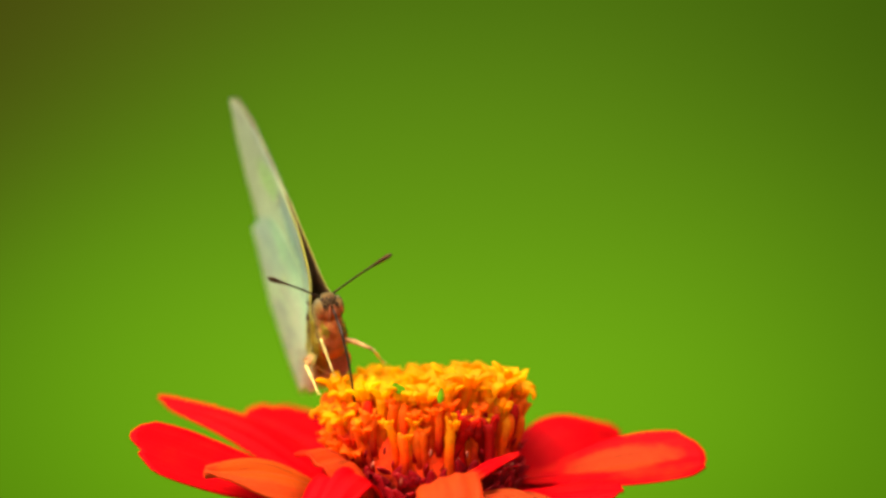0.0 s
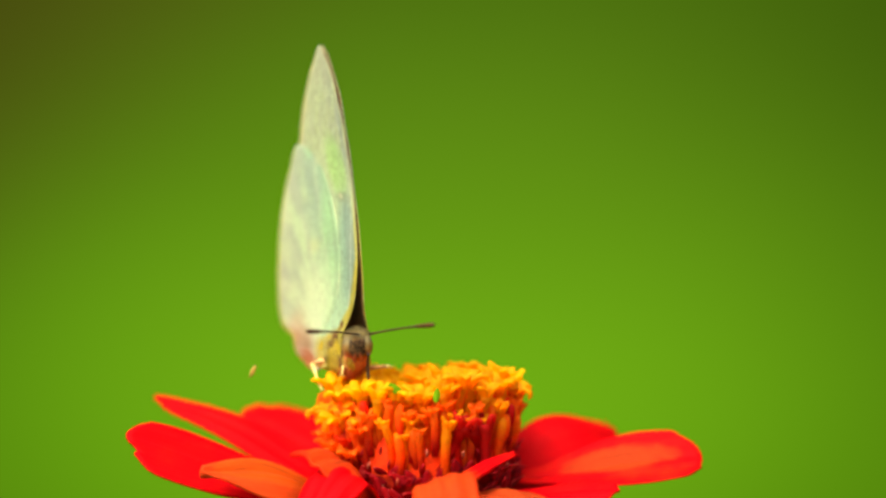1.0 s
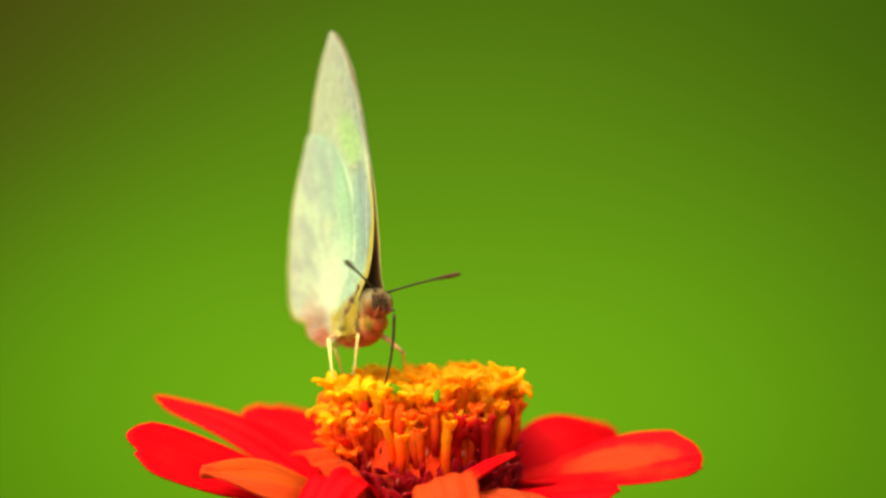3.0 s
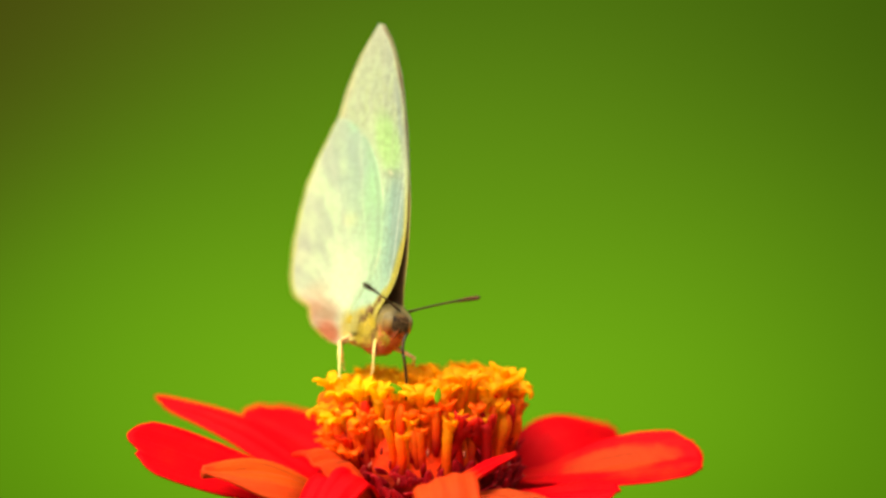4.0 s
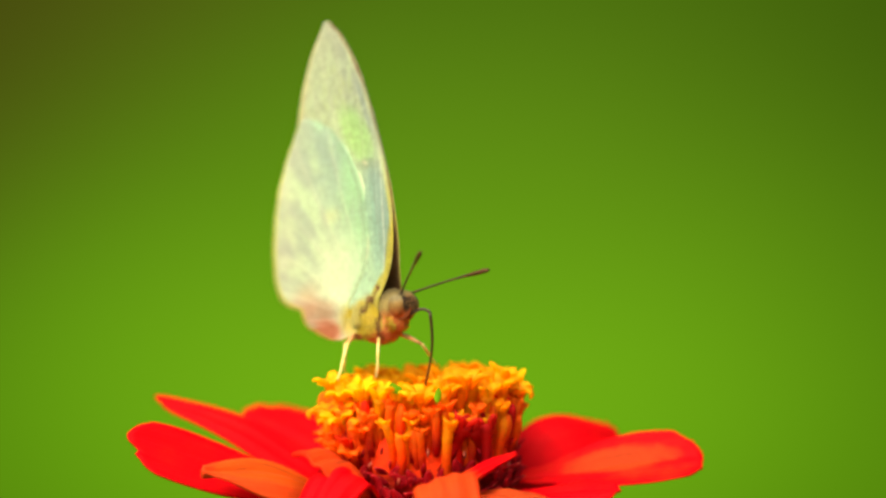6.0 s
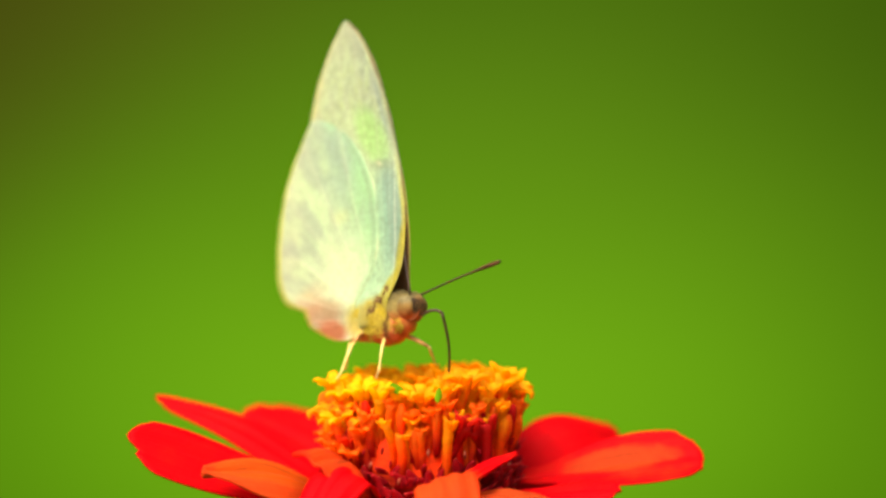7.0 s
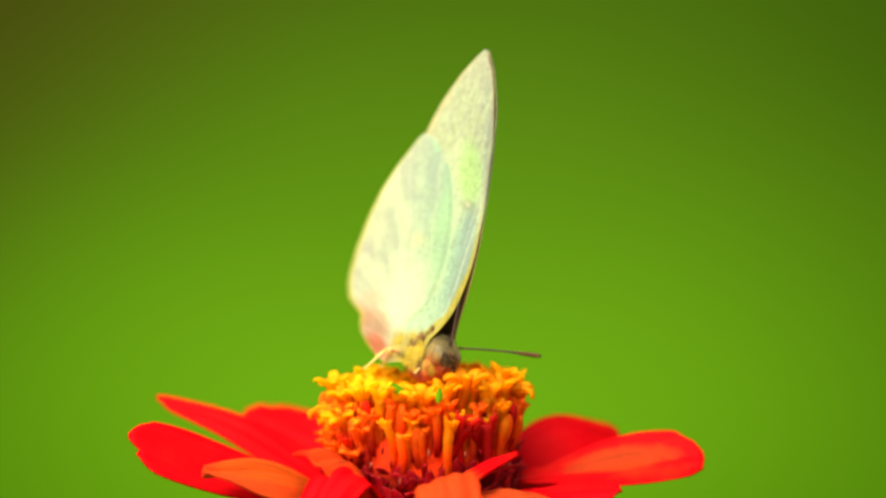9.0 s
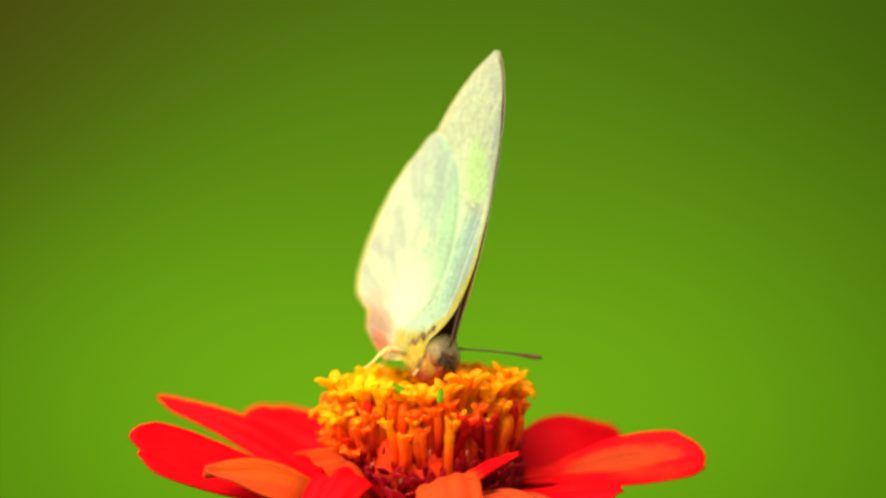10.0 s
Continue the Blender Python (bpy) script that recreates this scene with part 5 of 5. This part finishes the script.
    TONGUE = [
        (0.0, 3.52, 0.15, -3.90, -0.76, 0.02, -0.65),
        (0.5, 3.92, -0.41, -3.25, -0.67, 0.19, -0.71),
        (0.6, 3.94, -0.88, -3.33, -0.61, 0.25, -0.75),
        (0.7, 4.02, -1.14, -3.39, -0.59, 0.31, -0.74),
        (0.8, 4.36, -0.67, -3.27, 0.13, -0.34, -0.93),
        (0.9, 4.39, -0.70, -3.25, 0.14, -0.35, -0.93),
        (1.0, 2.99, 0.29, -3.04, -0.55, 0.14, -0.82),
        (1.5, 2.72, 0.27, -2.83, -0.69, 0.13, -0.71),
        (2.0, 2.89, 0.28, -2.97, -0.61, 0.14, -0.78),
        (2.2, 5.01, -0.49, -2.11, -0.47, 0.21, -0.86),
        (2.3, 5.42, 0.43, -1.52, -0.52, -0.05, -0.86),
        (2.4, 4.64, -0.22, -2.68, -0.50, 0.18, -0.85),
        (2.5, 5.99, -0.10, 0.49, -0.55, 0.07, -0.83),
        (2.7, 5.74, 0.25, -0.53, -0.58, 0.03, -0.81),
        (3.8, 4.15, -0.41, -3.94, -0.50, 0.34, -0.80),
        (4.0, 4.39, -0.57, -3.80, -0.46, 0.36, -0.82),
        (4.2, 4.62, -1.11, -2.61, -0.38, 0.38, -0.84),
        (4.5, 5.05, -0.53, -3.08, 0.48, -0.26, -0.84),
        (5.0, 4.57, -0.60, -3.25, 0.23, -0.30, -0.92),
        (5.2, 5.22, -0.60, -2.94, 0.56, -0.30, -0.77),
        (5.3, 4.80, -1.13, -0.74, -0.25, 0.27, -0.93),
        (5.4, 6.00, 0.75, -1.90, -0.54, 0.05, -0.84),
        (5.5, 6.20, 0.85, -1.20, -0.52, 0.08, -0.85),
        (5.7, 6.00, 0.75, -1.60, -0.51, 0.23, -0.83),
        (6.8, 6.09, 0.72, -1.28, -0.54, 0.08, -0.84),
        (7.0, 6.41, 1.12, -1.31, -0.38, 0.30, -0.87),
        (7.2, 5.13, 0.45, -3.70, -0.36, 0.50, -0.79),
        (7.3, 4.93, -0.16, -3.40, -0.24, 0.64, -0.73),
        (7.5, 4.06, 1.25, -2.96, -0.02, 0.63, -0.78),
        (7.7, 3.66, 1.04, -3.05, -0.22, 0.52, -0.82),
        (8.0, 3.77, 0.93, -3.14, -0.17, 0.46, -0.87),
        (8.5, 3.38, 0.90, -3.03, -0.36, 0.45, -0.82),
        (8.7, 3.38, 0.90, -3.03, -0.36, 0.45, -0.82),
        (8.8, 3.38, 0.90, -3.03, -0.36, 0.45, -0.82),
        (9.0, 3.38, 0.90, -3.03, -0.36, 0.45, -0.82),
        (9.5, 3.38, 0.90, -3.03, -0.36, 0.45, -0.82),
        (10.0, 3.38, 0.90, -3.03, -0.36, 0.45, -0.82),
    ]
    FOOT_RH = [
        (0.0, -10.8, -4.0, 598.3),
        (0.6, -10.8, -4.0, 598.3),
        (1.0, -10.5, -4.0, 598.8),
        (2.0, -10.5, -4.0, 598.8),
        (2.2, -10.2, -4.0, 599.1),
        (2.3, -10.6, -4.0, 596.8),
        (2.4, -11.9, -4.0, 600.6),
        (2.5, -9.4, -4.0, 600.1),
        (2.7, -9.7, -4.0, 600.3),
        (3.8, -8.6, -4.0, 600.1),
        (4.0, -8.7, -4.0, 600.1),
        (4.2, -9.3, -4.0, 600.2),
        (4.5, -8.0, -4.0, 600.0),
        (5.0, -8.9, -4.0, 600.1),
        (5.3, -8.4, -4.0, 600.1),
        (5.5, -8.9, -4.0, 600.0),
        (5.7, -8.9, -4.0, 600.0),
        (6.8, -8.9, -4.0, 600.0),
        (7.0, -8.9, -4.0, 600.0),
        (7.3, -8.6, -4.0, 600.0),
        (7.5, -8.4, -4.0, 600.1),
        (8.0, -7.6, -4.0, 600.5),
        (8.5, -7.0, -4.0, 600.9),
        (9.0, -6.1, -4.0, 601.1),
        (10.0, -6.0, -4.0, 601.1),
    ]
    FOOT_RM = [
        (0.0, -9.2, -5.0, 600.5),
        (0.6, -9.2, -5.0, 600.5),
        (1.0, -8.4, -5.0, 600.5),
        (2.0, -8.2, -5.0, 600.5),
        (2.2, -8.1, -5.0, 600.5),
        (2.4, -7.7, -5.0, 600.8),
        (2.5, -7.3, -5.0, 600.9),
        (2.7, -7.7, -5.0, 600.8),
        (3.8, -5.4, -5.0, 600.5),
        (4.0, -5.4, -5.0, 600.2),
        (4.5, -4.3, -5.0, 600.3),
        (5.0, -4.9, -5.0, 600.3),
        (5.5, -4.9, -5.0, 600.5),
        (7.0, -4.8, -5.0, 600.3),
        (7.3, -4.3, -5.0, 600.2),
        (7.5, -3.9, -5.0, 600.4),
        (8.0, -3.4, -5.0, 600.3),
        (8.5, -3.3, -5.0, 600.3),
        (9.0, -0.9, -5.0, 600.7),
        (10.0, -0.9, -5.0, 600.7),
    ]
    FOOT_LF = [
        (0.0, -4.1, 0.5, 600.8),
        (0.6, -4.1, 0.5, 600.8),
        (1.0, -3.3, 0.5, 600.5),
        (2.0, -3.0, 0.5, 600.8),
        (2.2, -2.4, 0.5, 600.8),
        (2.3, -3.5, 0.5, 601.4),
        (2.5, -2.2, 0.5, 600.9),
        (2.7, -2.5, 0.5, 601.0),
        (3.8, -0.9, 0.5, 601.0),
        (4.2, -1.3, 0.5, 600.5),
        (4.5, 1.2, 0.5, 600.6),
        (5.0, 0.4, 0.5, 600.8),
        (5.5, 1.2, 0.5, 601.0),
        (7.0, 1.3, 0.5, 600.7),
        (7.3, 2.1, 0.5, 601.1),
        (7.5, 2.4, 0.5, 600.2),
        (8.0, 0.9, 0.5, 599.8),
        (8.5, 0.9, 0.5, 599.8),
        (9.0, 3.8, 0.5, 600.2),
        (10.0, 3.8, 0.5, 600.2),
    ]
    FOOT_LH = [
        (0.0, -9.6, 1.0, 599.6),
        (0.6, -9.4, 1.0, 599.6),
        (1.0, -8.7, 1.0, 599.6),
        (2.0, -8.7, 1.0, 599.6),
        (2.3, -9.0, 1.0, 599.6),
        (2.5, -8.7, 1.0, 599.6),
        (2.7, -8.7, 1.0, 599.7),
        (3.8, -8.4, 1.0, 600.1),
        (4.2, -8.3, 1.0, 600.1),
        (4.5, -7.6, 1.0, 600.1),
        (5.0, -8.1, 1.0, 600.4),
        (5.5, -8.3, 1.0, 599.9),
        (7.0, -8.2, 1.0, 600.1),
        (7.5, -7.4, 1.0, 600.1),
        (8.0, -6.5, 1.0, 600.1),
        (9.0, -4.4, 1.0, 600.4),
        (10.0, -4.4, 1.0, 600.4),
    ]
    body = [(t, pose(x * MM, y * MM, z * MM, rx, ry, rz)) for t, x, y, z, rx, ry, rz in BODY]
    walk(BUTTERFLY, body)
    walk(FLOWER, [(t, pose(0, 0, 0, 0, math.degrees(dx / TOP), 0)) for t, dx in SWAY])
    walk(MOVING["antenna_left"], [(t, aimed((3.2, 0.6, 0.85), (x, y, z))) for t, x, y, z in FEELER_LEFT])
    walk(MOVING["antenna_right"], [(t, aimed((3.2, -0.6, 0.85), (x, y, z))) for t, x, y, z in FEELER_RIGHT])
    # the head nods and turns on its neck: degrees about the upright axis, degrees down
    nod = [(0.0, 0, 0), (0.5, -6, 0), (0.8, -24, 4), (1.5, -18, 4), (2.0, -18, 4), (2.3, -8, 0), (2.5, -12, 0), (2.7, -12, 0), (3.8, -12, 4), (4.2, -20, 8), (5.2, -22, 8), (5.4, -2, 0), (7.0, 0, 0), (7.5, 0, 6), (8.0, -2, 12), (8.5, -5, 12), (9.0, -14, 8), (10.0, -16, 8)]
    neck = Matrix.Translation(Vector((1.2, 0, -0.4)) * MM)
    walk(MOVING["head"], [(t, neck @ pose(0, 0, 0, 0, down, turn) @ neck.inverted()) for t, turn, down in nod])
    swing = [(0.0, 8), (0.5, 6), (0.6, 4.5), (0.7, 3.5), (0.9, 2), (1.5, 1.5), (2.0, 1), (2.2, -4), (2.3, 1), (2.4, 0.5), (2.7, 0.5), (3.8, 1), (4.1, 0), (4.5, -2), (5.0, -4), (5.2, -4), (5.4, -1), (5.7, -1), (6.8, 0), (7.7, 1), (8.5, 1.5), (9.0, 2), (10.0, 2)]
    for side in ("left", "right"):
        walk(MOVING["hindwing_" + side], [(t, pose(0, 0, 0, 0, -a, 0)) for t, a in swing])
    mouth = Vector((4.1, 0, -1.4))
    base, tip = [], []
    for t, x, y, z, a, b, c in TONGUE:
        # the upper part is 2.3 long, partly drawn into the head; the lower one goes on from its end
        far = Vector((x, y, z)) - mouth
        way = far.normalized()
        bend = mouth + way * min(far.length, 2.3)
        end = Vector((x, y, z)) + Vector((a, b, c)) * 8.5
        base.append((t, aimed(bend - way * 2.3, way)))
        tip.append((t, aimed(bend, end - bend, (1, 0, 0.2))))
    walk(MOVING["tongue_base"], base)
    walk(MOVING["tongue_tip"], tip)
    for leg, hip, feet, out in (
        ("rh", (-3.9, -0.92, -1.6), FOOT_RH, (-2.4, -4.3, -0.5)),
        ("rm", (-1.3, -0.3, -1.65), FOOT_RM, (4.0, -2.7, -0.3)),
        ("lf", (-0.3, 1.2, -2.8), FOOT_LF, (2.5, -1.3, 0.1)),
        ("lh", (-3.8, 0.3, -1.6), FOOT_LH, (0.5, -3.7, 1.0)),
    ):
        upper, lower = leg_rows(body, hip, feet, *LEGS[leg], out)
        walk(MOVING["femur_" + leg], upper)
        walk(MOVING["tibia_" + leg], lower)
    # a fleck drops from under the wings
    walk(FLECK, [(0.0, pose(-0.012, 0.004, 0.6030, 0, 60, 20)), (0.9, pose(-0.012, 0.004, 0.6030, 0, 60, 20)), (0.97, pose(-0.0165, 0.002, 0.6020, 0, -64, 0)),
                 (1.0, pose(-0.0179, 0.001, 0.6000, 0, -64, 0)), (1.1, pose(-0.026, 0.012, 0.560, 0, -90, 0)), (1.4, pose(-0.045, 0.03, 0.0006, 0, 0, 0)), (10.0, pose(-0.045, 0.03, 0.0006, 0, 0, 0))])


motions()
